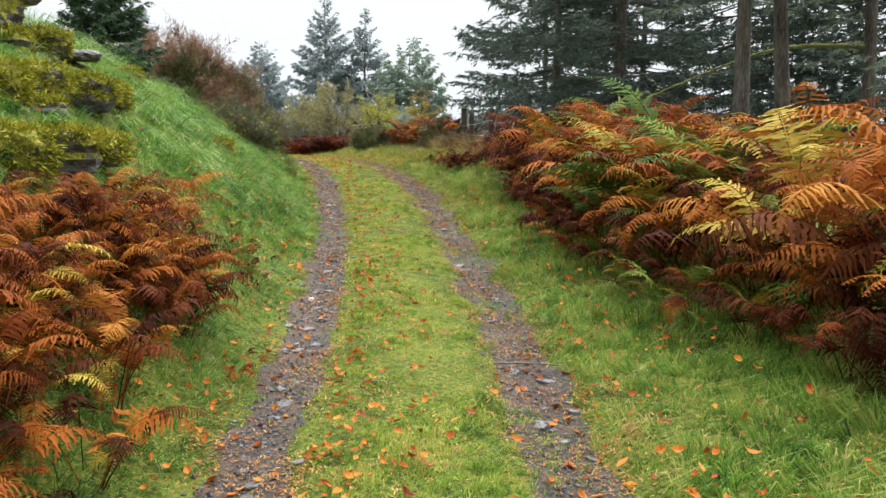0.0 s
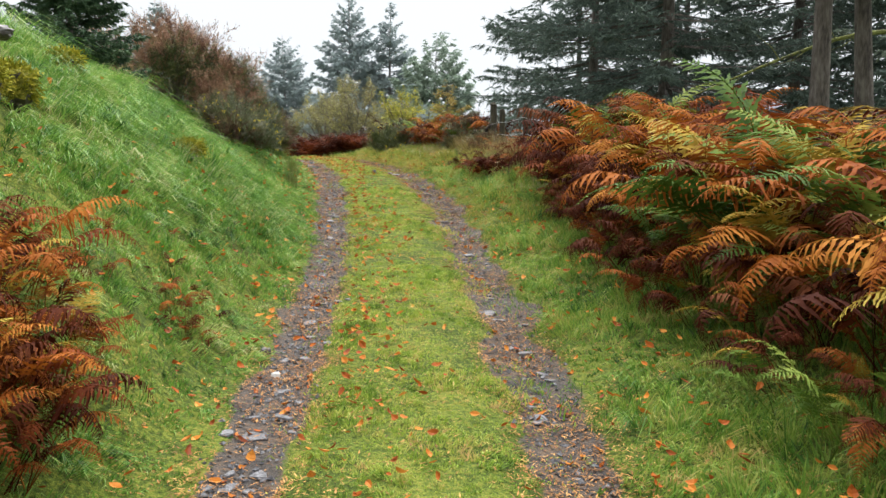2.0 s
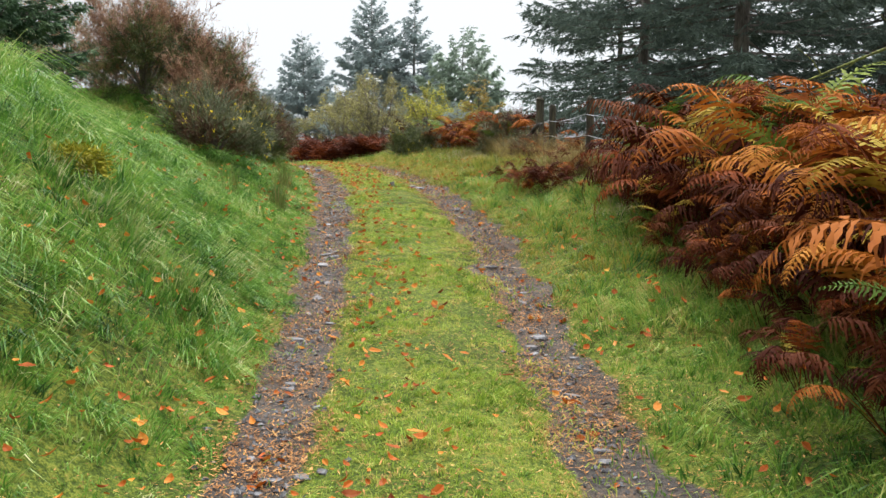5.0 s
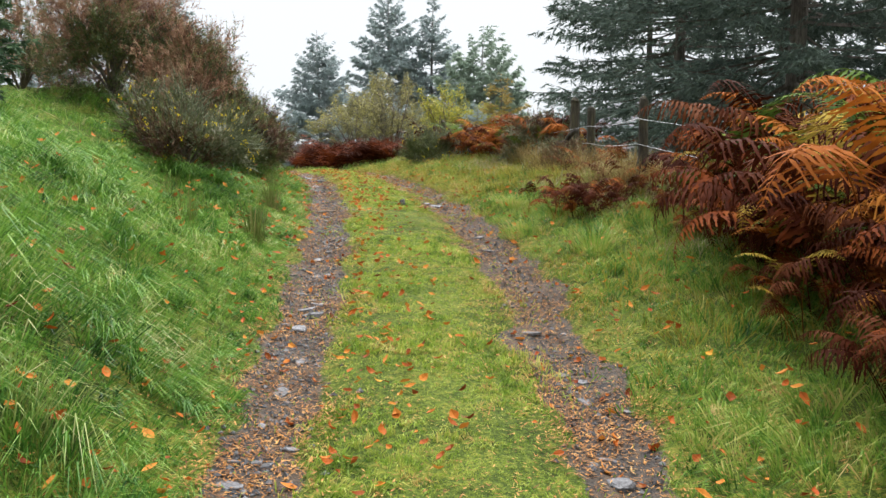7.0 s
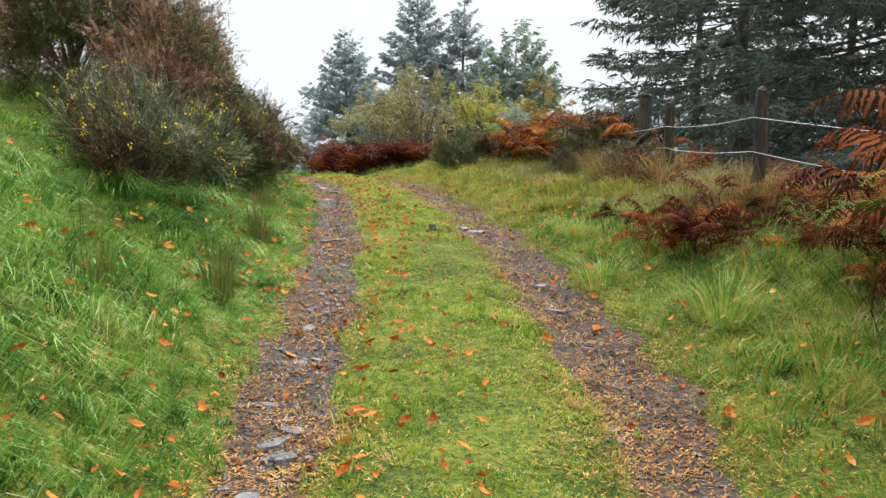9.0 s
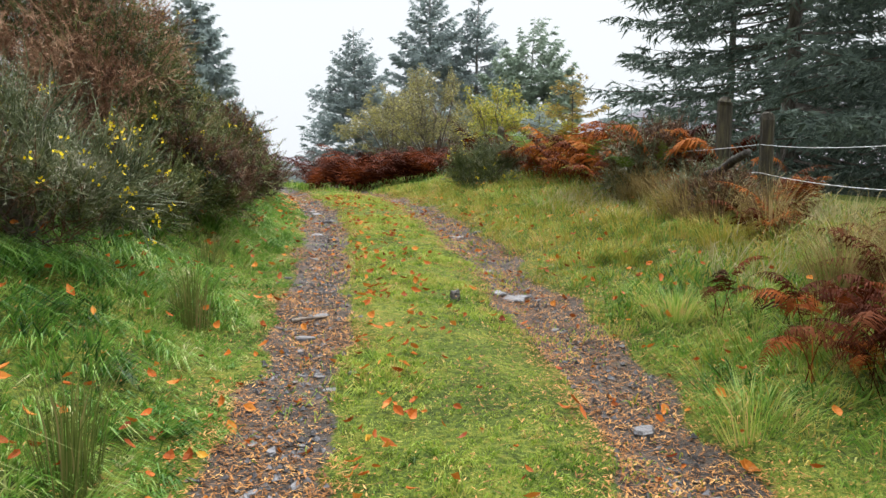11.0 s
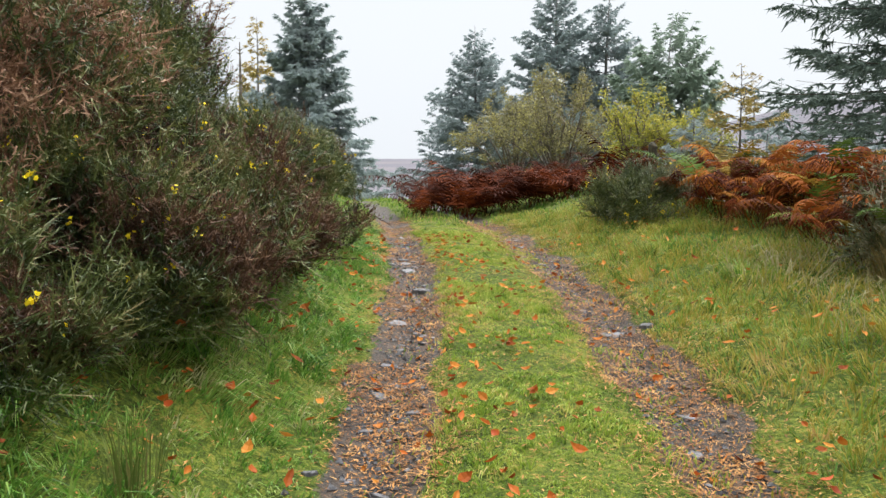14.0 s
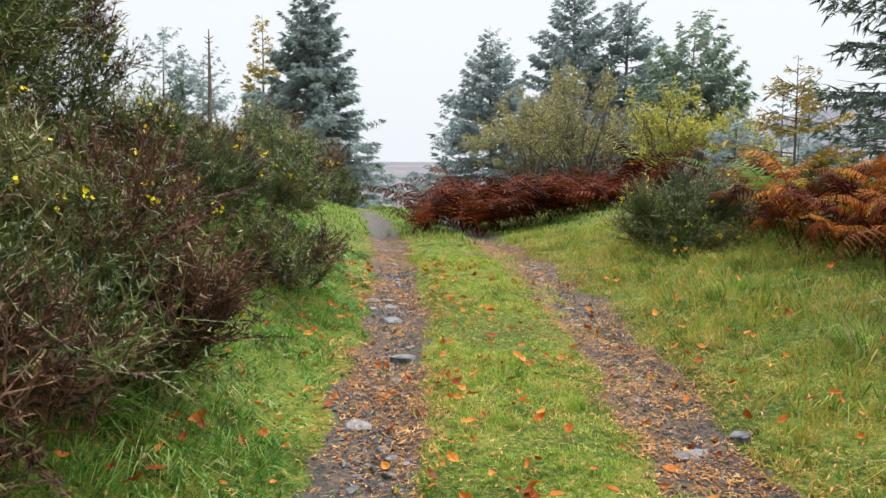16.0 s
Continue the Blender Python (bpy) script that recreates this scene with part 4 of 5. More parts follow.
# ---- shrubs ----
def shrub(name, label, x, y, rx, ry, h, mats, sprigs=900, spike=0.05, flowers=0, seed=0, stems=14, group="gorse", z=None, shell=0.55, needles=9, sprig_len=0.14, category="bush", stem_mat=None, sink=0.1):
    """Spiny bush: stems from one root, sprigs of spines through a lumpy crown, flowers on the outside. mats: (material, share) pairs."""
    r = np.random.default_rng(seed)
    z0 = (float(ground_z(x, y)) if z is None else z) - 0.03
    root = thing(name, label, category, (x, y, z0), group)
    st = Soup()
    for _ in range(stems):
        a, e = r.uniform(0, 2 * np.pi), r.uniform(0.2, 0.95)
        end = np.array([np.cos(a) * rx * e * 0.85, np.sin(a) * ry * e * 0.85, h * (1 - 0.5 * e * e) * r.uniform(0.6, 0.95)])
        q = np.linspace(0, 1, 6)[:, None]
        pts = end * q + np.array([0, 0, 1]) * (0.25 * h * np.sin(q * np.pi)) * 0.5 + r.normal(size=(6, 3)) * 0.03 * h * q
        st.tube(pts, np.linspace(0.012 * h ** 0.5 + 0.004, 0.003, 6), 4, False)
    tagged(part("stem_tangle", st.mesh("stem_tangle", stem_mat or M["twig"]), root), kind="stuff")
    # branchlets first, then sprigs along each of them
    twigs = max(24, sprigs // 11)
    d0 = unit(r.normal(size=(twigs, 3)))
    d0[:, 2] = np.abs(d0[:, 2]) * 1.25 - 0.45
    d0 = unit(d0)
    # lumps of growth over the crown, with shaded gaps between them
    lumps = int(9 + 9 * (rx + ry) * h)
    lc = unit(r.normal(size=(lumps, 3)) * [1, 1, 0.8] + [0, 0, 0.25])
    lr = r.uniform(0.2, 0.42, lumps)
    near = np.argmax(d0 @ lc.T + lr * 0.5, 1)
    inner = r.uniform(size=twigs) < 0.22
    puff = unit(r.normal(size=(twigs, 3)) + lc[near] * 0.7) * (lr[near] * r.uniform(0.3, 1, twigs) ** 0.5)[:, None]
    at = np.where(inner[:, None], d0 * r.uniform(0.2, 0.75, (twigs, 1)), lc[near] * (0.66 + 0.14 * np.sin(near * 2.4))[:, None] + puff)
    rad0 = np.linalg.norm(at, axis=1)
    c0 = at * [rx, ry, h * 0.62] + [0, 0, h * 0.36]
    w0 = unit(puff * 1.6 + d0 * 0.3 + [0, 0, 0.75] + r.normal(size=(twigs, 3)) * 0.3)
    pickt = r.integers(0, twigs, sprigs)
    along = r.uniform(-0.6, 1, sprigs) * 0.16 * h ** 0.5 * np.where(r.uniform(size=twigs) < 0.15, 2.1, 1)[pickt]
    d, rad = d0[pickt], rad0[pickt]
    c = c0[pickt] + w0[pickt] * along[:, None] + r.normal(size=(sprigs, 3)) * 0.022 * h ** 0.5
    c[:, 2] = np.maximum(c[:, 2], sink * h * r.uniform(0.2, 1.5, sprigs))
    way = unit(w0[pickt] + r.normal(size=(sprigs, 3)) * 0.45)
    pick = wave(c[:, 0] * 1.0, c[:, 1] + c[:, 2] * 1.3, 2.2 / max(h, 0.5), seed) * 0.5 + 0.5 + r.normal(size=sprigs) * 0.12
    order = np.argsort(np.argsort(pick)) / sprigs
    global rng
    keep, rng = rng, r
    lo = 0.0
    for mat, share, pname in mats:
        k = (order >= lo) & (order < lo + share)
        lo += share
        if not k.any():
            continue
        cc, ww = np.repeat(c[k], needles, 0), np.repeat(way[k], needles, 0)
        m = len(cc)
        t = r.uniform(0, 1, m)
        base = cc + ww * (t * sprig_len)[:, None]
        out = unit(ww * 0.8 + r.normal(size=(m, 3)) * 0.7)
        v, f = spines(base, out, spike * r.uniform(0.6, 1.5, m) * (1.15 - 0.5 * t), spike * 0.17)
        s = Soup()
        s.add(v, f)
        v, f = spines(c[k], way[k], sprig_len * 1.25, 0.007 + 0 * order[k])
        s.add(v, f)
        tagged(part(pname, s.mesh(pname, mat), root), kind="stuff")
    if flowers:
        flowers = int(flowers * 2.2)
        k = r.choice(np.nonzero((rad > 0.8) & (d[:, 2] > -0.05))[0], flowers)
        base = np.repeat(c[k] + way[k] * sprig_len * 0.9, 5, 0) + r.normal(size=(flowers * 5, 3)) * 0.01
        v, f = slivers(base, unit(r.normal(size=(flowers * 5, 3)) + [0, 0, 0.5]), 0.019, 0.015)
        tagged(part("blossom", mesh_of("blossom", v, f, M["flower"]), root, "small bright yellow flowers"), kind="stuff")
    rng = keep
    return root


G, GB, GO, BM = M["gorse"], M["gorse_brown"], M["gorse_old"], M["broom"]
DEAD, LIVE = "dead_foliage", "foliage"
shrub("broom_bush", "grey-green broom with a few yellow flowers and pale dead stems", -1.02, 14.8, 0.52, 0.5, 0.8, ((BM, 0.6, LIVE), (G, 0.2, "green_foliage"), (GB, 0.2, DEAD)), 3400, 0.028, 46, 1, 30, needles=12, sprig_len=0.2)
shrub("gorse_bush", "low dark gorse with yellow flowers in the bank grass", -0.85, 15.7, 0.36, 0.4, 0.5, ((G, 0.6, LIVE), (GB, 0.4, DEAD)), 1800, 0.032, 12, 21, 20, needles=12, sprig_len=0.16)
shrub("gorse_bush", "dark spiny gorse with brown dead patches beside the track", -0.9, 16.6, 0.42, 0.62, 0.85, ((GB, 0.4, DEAD), (G, 0.6, LIVE)), 4600, 0.03, 16, 2, needles=12, sprig_len=0.11)
shrub("gorse_bush", "dark spiny gorse with brown dead patches beside the track", -0.86, 17.7, 0.42, 0.6, 0.75, ((G, 0.65, LIVE), (GB, 0.35, DEAD)), 4000, 0.03, 10, 22, needles=12, sprig_len=0.11)
shrub("gorse_bush", "large half-dead brown gorse on the bank", -2.25, 16.7, 0.78, 0.85, 1.5, ((GO, 0.74, DEAD), (G, 0.26, LIVE)), 6000, 0.045, 0, 3, 26, needles=11, sprig_len=0.16)
shrub("gorse_bush", "tall dense green gorse with a few yellow flowers", -1.8, 18.25, 0.7, 0.8, 1.1, ((G, 0.75, LIVE), (GB, 0.25, DEAD)), 6000, 0.04, 46, 4, 24, needles=11, sprig_len=0.15)
shrub("gorse_bush", "dark brown dead gorse behind the broom", -1.3, 16.4, 0.55, 0.6, 1.3, ((GO, 0.8, DEAD), (G, 0.2, LIVE)), 4200, 0.04, 0, 5, 20, needles=11, sprig_len=0.14)
shrub("gorse_bush", "spreading green gorse with yellow flowers on the bank", -1.35, 19.2, 0.5, 0.85, 0.55, ((G, 0.75, LIVE), (GB, 0.25, DEAD)), 4200, 0.035, 30, 6, needles=12, sprig_len=0.12)
shrub("gorse_bush", "small spiky gorse beside the track", -0.82, 19.85, 0.3, 0.5, 0.42, ((G, 0.7, LIVE), (GB, 0.3, DEAD)), 900, 0.04, 0, 7, needles=12)
shrub("gorse_bush", "spreading green gorse on the bank", -1.55, 20.9, 0.5, 0.9, 0.45, ((G, 0.8, LIVE), (GB, 0.2, DEAD)), 2600, 0.045, 12, 23, needles=12)
shrub("gorse_bush", "low green gorse on the bank", -2.2, 22.8, 0.8, 1.1, 0.6, ((G, 0.8, LIVE), (GB, 0.2, DEAD)), 2600, 0.055, 20, 8, needles=12)
shrub("gorse_bush", "low green and straw-coloured gorse on the bank", -3.1, 25.5, 0.9, 1.3, 0.8, ((G, 0.6, LIVE), (BM, 0.4, "pale_foliage")), 2200, 0.065, 10, 9, needles=12)
shrub("gorse_bush", "rounded purple-brown heather and gorse", -5.0, 31, 1.5, 1.8, 1.4, ((GB, 0.45, DEAD), (BM, 0.25, "pale_foliage"), (G, 0.3, LIVE)), 2800, 0.08, 0, 10, sprig_len=0.2, needles=12)
shrub("gorse_bush", "small dark green bush beside the far track", -4.9, 36, 0.8, 1.0, 1.0, ((G, 1.0, LIVE),), 1300, 0.09, 0, 11, sprig_len=0.2, needles=12)
shrub("gorse_bush", "half-dead brown gorse against the skyline", -3.7, 17.6, 0.9, 0.9, 1.4, ((GO, 0.6, DEAD), (G, 0.4, LIVE)), 3200, 0.05, 0, 12, 20, needles=12)
shrub("broom_bush", "grey-green broom with yellow flowers beside the bracken", 1.95, 22.6, 0.5, 0.45, 0.6, ((BM, 0.45, "pale_foliage"), (G, 0.55, LIVE)), 1900, 0.045, 26, 13, needles=10, sprig_len=0.24, shell=0.25)
shrub("gorse_bush", "low dark gorse hanging over the bank grass", -0.68, 16.7, 0.38, 0.6, 0.58, ((GB, 0.4, DEAD), (G, 0.6, LIVE)), 3000, 0.035, 3, 41, needles=11, sprig_len=0.14, shell=0.3)
shrub("gorse_bush", "low dark gorse hanging over the bank grass", -0.72, 17.7, 0.34, 0.5, 0.52, ((G, 0.6, LIVE), (GB, 0.4, DEAD)), 2400, 0.035, 3, 42, needles=11, sprig_len=0.14, shell=0.3)
shrub("bramble_bush", "tangled brown bramble and dead stalks under the fence", 3.3, 18.9, 0.5, 0.6, 0.62, ((GB, 0.7, DEAD), (BM, 0.3, "pale_foliage")), 1500, 0.06, 0, 24, 26, needles=8, sprig_len=0.2)
shrub("bramble_bush", "tangled brown bramble over the fallen branch", 3.35, 17.3, 0.25, 0.7, 0.3, ((GB, 0.65, DEAD), (BM, 0.35, "pale_foliage")), 1500, 0.055, 0, 25, 26, needles=8, sprig_len=0.2)


def sallow(name, label, x, y, rx, h, mat, seed, leaves=2600, stems=16, size=0.07):
    """Thin-leaved bushy tree: forked stems and scattered small leaves."""
    r = np.random.default_rng(seed)
    z0 = float(ground_z(x, y)) - 0.05
    root = thing(name, label, "tree", (x, y, z0), "bushy trees")
    st, tips = Soup(), []
    for _ in range(stems):
        a, e = r.uniform(0, 2 * np.pi), r.uniform(0.1, 1) ** 0.7
        end = np.array([np.cos(a) * rx * e, np.sin(a) * rx * e, h * (1 - 0.45 * e * e) * r.uniform(0.75, 1)])
        q = np.linspace(0, 1, 7)[:, None]
        pts = end * q + np.array([0, 0, 1]) * 0.12 * h * np.sin(q * np.pi) + r.normal(size=(7, 3)) * 0.03 * h * q
        st.tube(pts, np.linspace(0.035, 0.006, 7), 5, False)
        for b in range(9):
            t = r.uniform(0.3, 1)
            p = np.array([np.interp(t * 6, range(7), pts[:, m]) for m in range(3)])
            w = unit(unit(end) * 0.6 + r.normal(size=3) * 0.6 + [0, 0, 0.3])
            le = 0.3 * h * r.uniform(0.5, 1) * (1.1 - 0.5 * t)
            tw = p + w * (np.linspace(0, 1, 4) * le)[:, None] + r.normal(size=(4, 3)) * 0.02 * h
            st.tube(tw, np.linspace(0.009, 0.003, 4), 3, False)
            tips.append((tw[0], tw[-1]))
    tagged(part("stem_tangle", st.mesh("stem_tangle", M["twig"]), root), kind="stuff")
    tips = np.array(tips)
    k = r.integers(0, len(tips), leaves)
    t = r.uniform(0.2, 1.1, leaves)[:, None]
    base = tips[k, 0] * (1 - t) + tips[k, 1] * t + r.normal(size=(leaves, 3)) * 0.05
    global rng
    keep, rng = rng, r
    v, f = slivers(base, unit(r.normal(size=(leaves, 3)) + [0, 0, -0.3]), size * r.uniform(0.7, 1.3, leaves), size * 0.5)
    rng = keep
    part("crown", mesh_of("crown", v, f, mat), root)
    return root


sallow("sallow_tree", "bushy grey-brown sallow losing its leaves", 1.5, 34, 1.9, 3.2, M["sallow"], 1, 11000, 22)
sallow("sallow_tree", "bushy grey-brown sallow losing its leaves", 0.3, 37, 1.9, 3.1, M["sallow"], 2, 9000, 20)
sallow("birch_tree", "small yellow-green birch behind the bracken", 3.0, 31.5, 1.1, 2.6, M["birch"], 3, 5200)
sallow("birch_tree", "small yellow-green birch behind the bracken", 4.5, 33, 1.2, 2.3, M["birch"], 4, 3600)

# ---- fence ----
POSTS = ((3.69, 18.02, 2.84, 0.068), (3.68, 17.09, 2.66, 0.055), (3.52, 14.6, 2.57, 0.048), (3.4, 20.2, 2.70, 0.06), (2.36, 24.25, 2.87, 0.06), (4.2, 11.6, 2.1, 0.05), (4.2, 8.4, 1.75, 0.05))
fence = thing("fence", "weathered wooden posts with two strands of wire", "fence", (3.6, 17, float(ground_z(3.6, 17))))
fence_in = fence.matrix_basis.inverted()
for px, py, top, r in POSTS:
    s = Soup()
    z0 = float(ground_z(px, py)) - 0.15
    zs = np.array([z0, z0 + 0.4, (z0 + top) / 2, top - 0.05, top - 0.012, top])
    wob = rng.normal(size=(6, 2)) * 0.008
    pts = np.stack([px + wob[:, 0], py + wob[:, 1], zs], 1)
    s.tube(pts, r * np.array([1.05, 1.03, 1.0, 0.98, 0.95, 0.75]), 8)
    ob = part("post", s.mesh("post", M["timber"]), fence)
    ob.matrix_basis = fence_in
WIRES = (((24.25, 2.3, 2.5), (20.2, 3.33, 2.42), (17.09, 3.62, 2.42), (14.6, 3.45, 2.37), (11.6, 4.14, 2.05), (8.4, 4.14, 1.7)),
         ((24.25, 2.3, 2.3), (20.2, 3.33, 2.2), (17.09, 3.62, 2.2), (14.6, 3.45, 2.12), (11.6, 4.14, 1.75), (8.4, 4.14, 1.45)))
for line in WIRES:
    pts = []
    for (y0, x0, z0), (y1, x1, z1) in zip(line, line[1:]):
        for t in np.linspace(0, 1, 8)[:-1]:
            pts.append((x0 + (x1 - x0) * t, y0 + (y1 - y0) * t, z0 + (z1 - z0) * t - 0.03 * 4 * t * (1 - t)))
    pts.append((line[-1][1], line[-1][0], line[-1][2]))
    s = Soup()
    s.tube(pts, np.full(len(pts), 0.0023), 5)
    ob = part("wire", s.mesh("wire", M["wire"], True), fence, "thin galvanised wire")
    ob.matrix_basis = fence_in
s = Soup()
q = np.linspace(0, 1, 9)[:, None]
pts = np.array([3.32, 18.4, float(ground_z(3.32, 18.4)) + 0.02]) * (1 - q) + np.array([3.4, 16.75, 2.36]) * q + np.array([0.02, 0, 0.03]) * np.sin(q * 5)
pts = pts + rng.normal(size=(9, 3)) * 0.025
s.tube(pts, np.linspace(0.055, 0.03, 9), 8)
log = thing("fallen_branch", "dead grey branch leaning on the fence", "branch", tuple(pts[0]))
ob = part("limb", s.mesh("limb", M["dead_wood"], True), log)
ob.matrix_basis = log.matrix_basis.inverted()


# ---- small things ----
def leaf_mesh(name, mat, length, width, curl, seed):
    """A fallen leaf: pointed oval, folded along its midrib and curled."""
    r = np.random.default_rng(seed)
    u = np.linspace(0, 1, 5)
    half = width / 2 * np.sin(np.pi * u ** 0.85) * (1 + 0.1 * r.normal(size=5))
    mid = np.stack([(u - 0.5) * length, 0.05 * length * np.sin(u * 3), curl * length * (u - 0.5) ** 2 + 0.004], 1)
    lift = np.abs(half) * (0.35 + 0.3 * r.uniform())
    left = mid + np.stack([0 * u, half, lift], 1)
    right = mid + np.stack([0 * u, -half, lift * r.uniform(0.2, 1.2)], 1)
    v = np.concatenate([mid, left[1:4], right[1:4]])
    f = [(0, 1, 5), (1, 2, 6), (1, 6, 5), (2, 3, 7), (2, 7, 6), (3, 4, 7), (0, 8, 1), (1, 9, 2), (1, 8, 9), (2, 10, 3), (2, 9, 10), (3, 10, 4)]
    return mesh_of(name, v, f, mat, None, True)


leaf_kinds = [leaf_mesh("leaf", LEAF[k % 3 if k % 5 else 0], 0.055 + 0.008 * (k % 4), 0.034 + 0.004 * (k % 3), 0.3 + 0.5 * (k % 3), k) for k in range(10)]
leaf_words = ["orange fallen beech leaf lying on the track", "curled red-brown fallen leaf lying in the grass", "yellow fallen leaf lying on the track"]


def leaf_spot(r):
    """Where a leaf comes to rest: clusters on the crown, drifts along the ruts, strays on bank and verge."""
    y = 2.3 + 20 * r.random() ** 1.35
    xl, xr = (float(c) for c in ruts(y))
    k = r.random()
    if k < 0.30:
        x = xl + 0.25 + abs(r.gauss(0, 0.3))
    elif k < 0.48:
        x = r.choice([xl, xr]) + r.gauss(0, 0.16)
    elif k < 0.82:
        x = xl - 0.2 - abs(r.gauss(0, 0.75))
    else:
        x = xr + 0.2 + abs(r.gauss(0, 0.6))
    return x, y


def rest_z(x, y):
    xl, xr = (float(c) for c in ruts(y))
    over = 0.012 if rut_near(np.array(x), np.array(y)) < 0.02 else 0.045 if xl < x < xr else float(np.interp(max(xl - x, x - xr), [0.2, 1.0], [0.05, 0.13]))
    return float(ground_z(x, y)) + over


leaf_rng = random.Random(11)
for n in range(280):
    px, py = leaf_spot(leaf_rng)
    k = leaf_rng.choice([0, 0, 1, 1, 1, 4, 4, 7, 3, 5, 6, 2])
    ob = new("fallen_leaf", leaf_kinds[k])
    ob.matrix_basis = pose(px, py, rest_z(px, py), leaf_rng.uniform(-35, 35), leaf_rng.uniform(-35, 35), leaf_rng.uniform(0, 360)) @ Matrix.Scale(leaf_rng.uniform(0.45, 0.88), 4)
    tagged(ob, leaf_words[k % 3 if k % 5 else 0], "leaf", "fallen leaves")
drift = Soup()
shapes = []
for me in leaf_kinds:
    v, f = np.empty(len(me.vertices) * 3, np.float32), np.empty(len(me.loops), np.int32)
    me.vertices.foreach_get("co", v)
    me.loops.foreach_get("vertex_index", f)
    shapes.append((v.reshape(-1, 3), f.reshape(-1, 3)))
for n in range(3000):
    px, py = leaf_spot(leaf_rng)
    m = np.array(pose(px, py, rest_z(px, py) - 0.01, leaf_rng.uniform(-40, 40), leaf_rng.uniform(-40, 40), leaf_rng.uniform(0, 360)))
    v, f = leaf_rng.choice(shapes)
    drift.add(v * leaf_rng.uniform(0.4, 1.05) @ m[:3, :3].T + m[:3, 3], f)
tagged(new("leaf_drift", drift.mesh("leaf_drift", M["loose_leaf"])), "small broken brown and orange leaves over the track", "leaves", kind="stuff")

# needle litter along the ruts
r = np.random.default_rng(17)
n = 760000
x, y = r.uniform(-1.6, 2.6, n), r.uniform(2.2, 25, n)
gap_ = rut_near(x, y)
k = r.uniform(size=n) < np.where(gap_ < 0, np.interp(y, [4, 8, 12], [0.5, 0.9, 1.3]), np.clip(0.9 - gap_ * 6, np.where(in_track(x, y), 0.13, 0.15), 1)) * np.clip(0.55 + 0.7 * wave(x, y, 4.5, 51), 0.1, 1)
k |= (r.uniform(size=n) < 0.75 * np.exp(-((x - ruts(y)[1]) / 0.3) ** 2) * np.clip((y - 8) / 5, 0, 1) * np.clip(0.6 + wave(x, y, 2.5, 52), 0, 1))
x, y = x[k], y[k]
n = len(x)
a = r.uniform(0, 2 * np.pi, n)
lift = np.where(rut_near(x, y) < 0.03, 0.008, 0.025)
keep, rng = rng, r
v, f = slivers(np.stack([x, y, ground_z(x, y) + lift * r.uniform(0.4, 1.6, n)], 1), unit(np.stack([np.cos(a), np.sin(a), r.normal(size=n) * 0.2], 1)), r.uniform(0.01, 0.042, n), r.uniform(0.003, 0.0085, n), np.array([[0.1, 0.1, 1.0]]))
rng = keep
tagged(new("needle_litter", mesh_of("needle_litter", v, f, M["litter"])), "brown larch needles and leaf scraps along the ruts", "litter", kind="stuff")


def slab_mesh(name, mat, size, thick, seed, sides=7):
    """A split slate: ragged outline, worn rim, slightly dished top."""
    r = np.random.default_rng(seed)
    a = (np.arange(sides) + r.uniform(-0.3, 0.3, sides)) * 2 * np.pi / sides
    rad = size / 2 * r.uniform(0.65, 1.15, sides)
    ring = np.stack([np.cos(a) * rad, np.sin(a) * rad * r.uniform(0.5, 0.9)], 1)
    low = np.concatenate([ring * 1.04, np.full((sides, 1), -thick)], 1)
    rim = np.concatenate([ring, (thick * 0.6 + r.normal(size=sides) * thick * 0.12)[:, None]], 1)
    top = np.concatenate([ring * 0.8, (thick + r.normal(size=sides) * thick * 0.15)[:, None]], 1)
    v = np.concatenate([low, rim, top, [[0, 0, thick * 0.95]]])
    f = []
    for i in range(sides):
        j = (i + 1) % sides
        f += [(i, j, sides + j), (i, sides + j, sides + i), (sides + i, sides + j, 2 * sides + j), (sides + i, 2 * sides + j, 2 * sides + i), (2 * sides + i, 2 * sides + j, 3 * sides)]
    return mesh_of(name, v, f, mat)


slabs = [slab_mesh("slate", M["slate"], 0.07 + 0.012 * k, 0.008 + 0.002 * (k % 3), 60 + k) for k in range(8)]
stone_rng = random.Random(23)


def stone(px, py, me, size, label, lift=0.0, group="track stones", name="slate_stone"):
    ob = new(name, me)
    ob.matrix_basis = pose(px, py, float(ground_z(px, py)) + 0.002 + lift, stone_rng.uniform(-9, 9), stone_rng.uniform(-9, 9), stone_rng.uniform(0, 360)) @ Matrix.Scale(size, 4)
    return tagged(ob, label, "stone", group)


for n in range(270):
    py = 2.4 + 21 * stone_rng.random() ** 1.2
    xl, xr = (float(c) for c in ruts(py))
    px = stone_rng.choice([xl, xl, xr]) + stone_rng.gauss(0, 0.085)
    stone(px, py, stone_rng.choice(slabs), stone_rng.uniform(0.3, 0.95), "flat wet blue-grey slate bedded in the wheel rut")
lump = slab_mesh("slate", M["rock"], 0.075, 0.03, 90)
pale = slab_mesh("quartz", M["quartz"], 0.06, 0.02, 91)
stone(0.075, 6.36, pale, 1.0, "pale quartz stone in the wheel rut", 0, "", "quartz_stone")
stone(0.0, 6.67, lump, 1.0, "dark lump of slate at the edge of the rut", 0.01)
stone(1.12, 15.34, lump, 1.05, "dark lump of slate on the grass crown", 0.03)
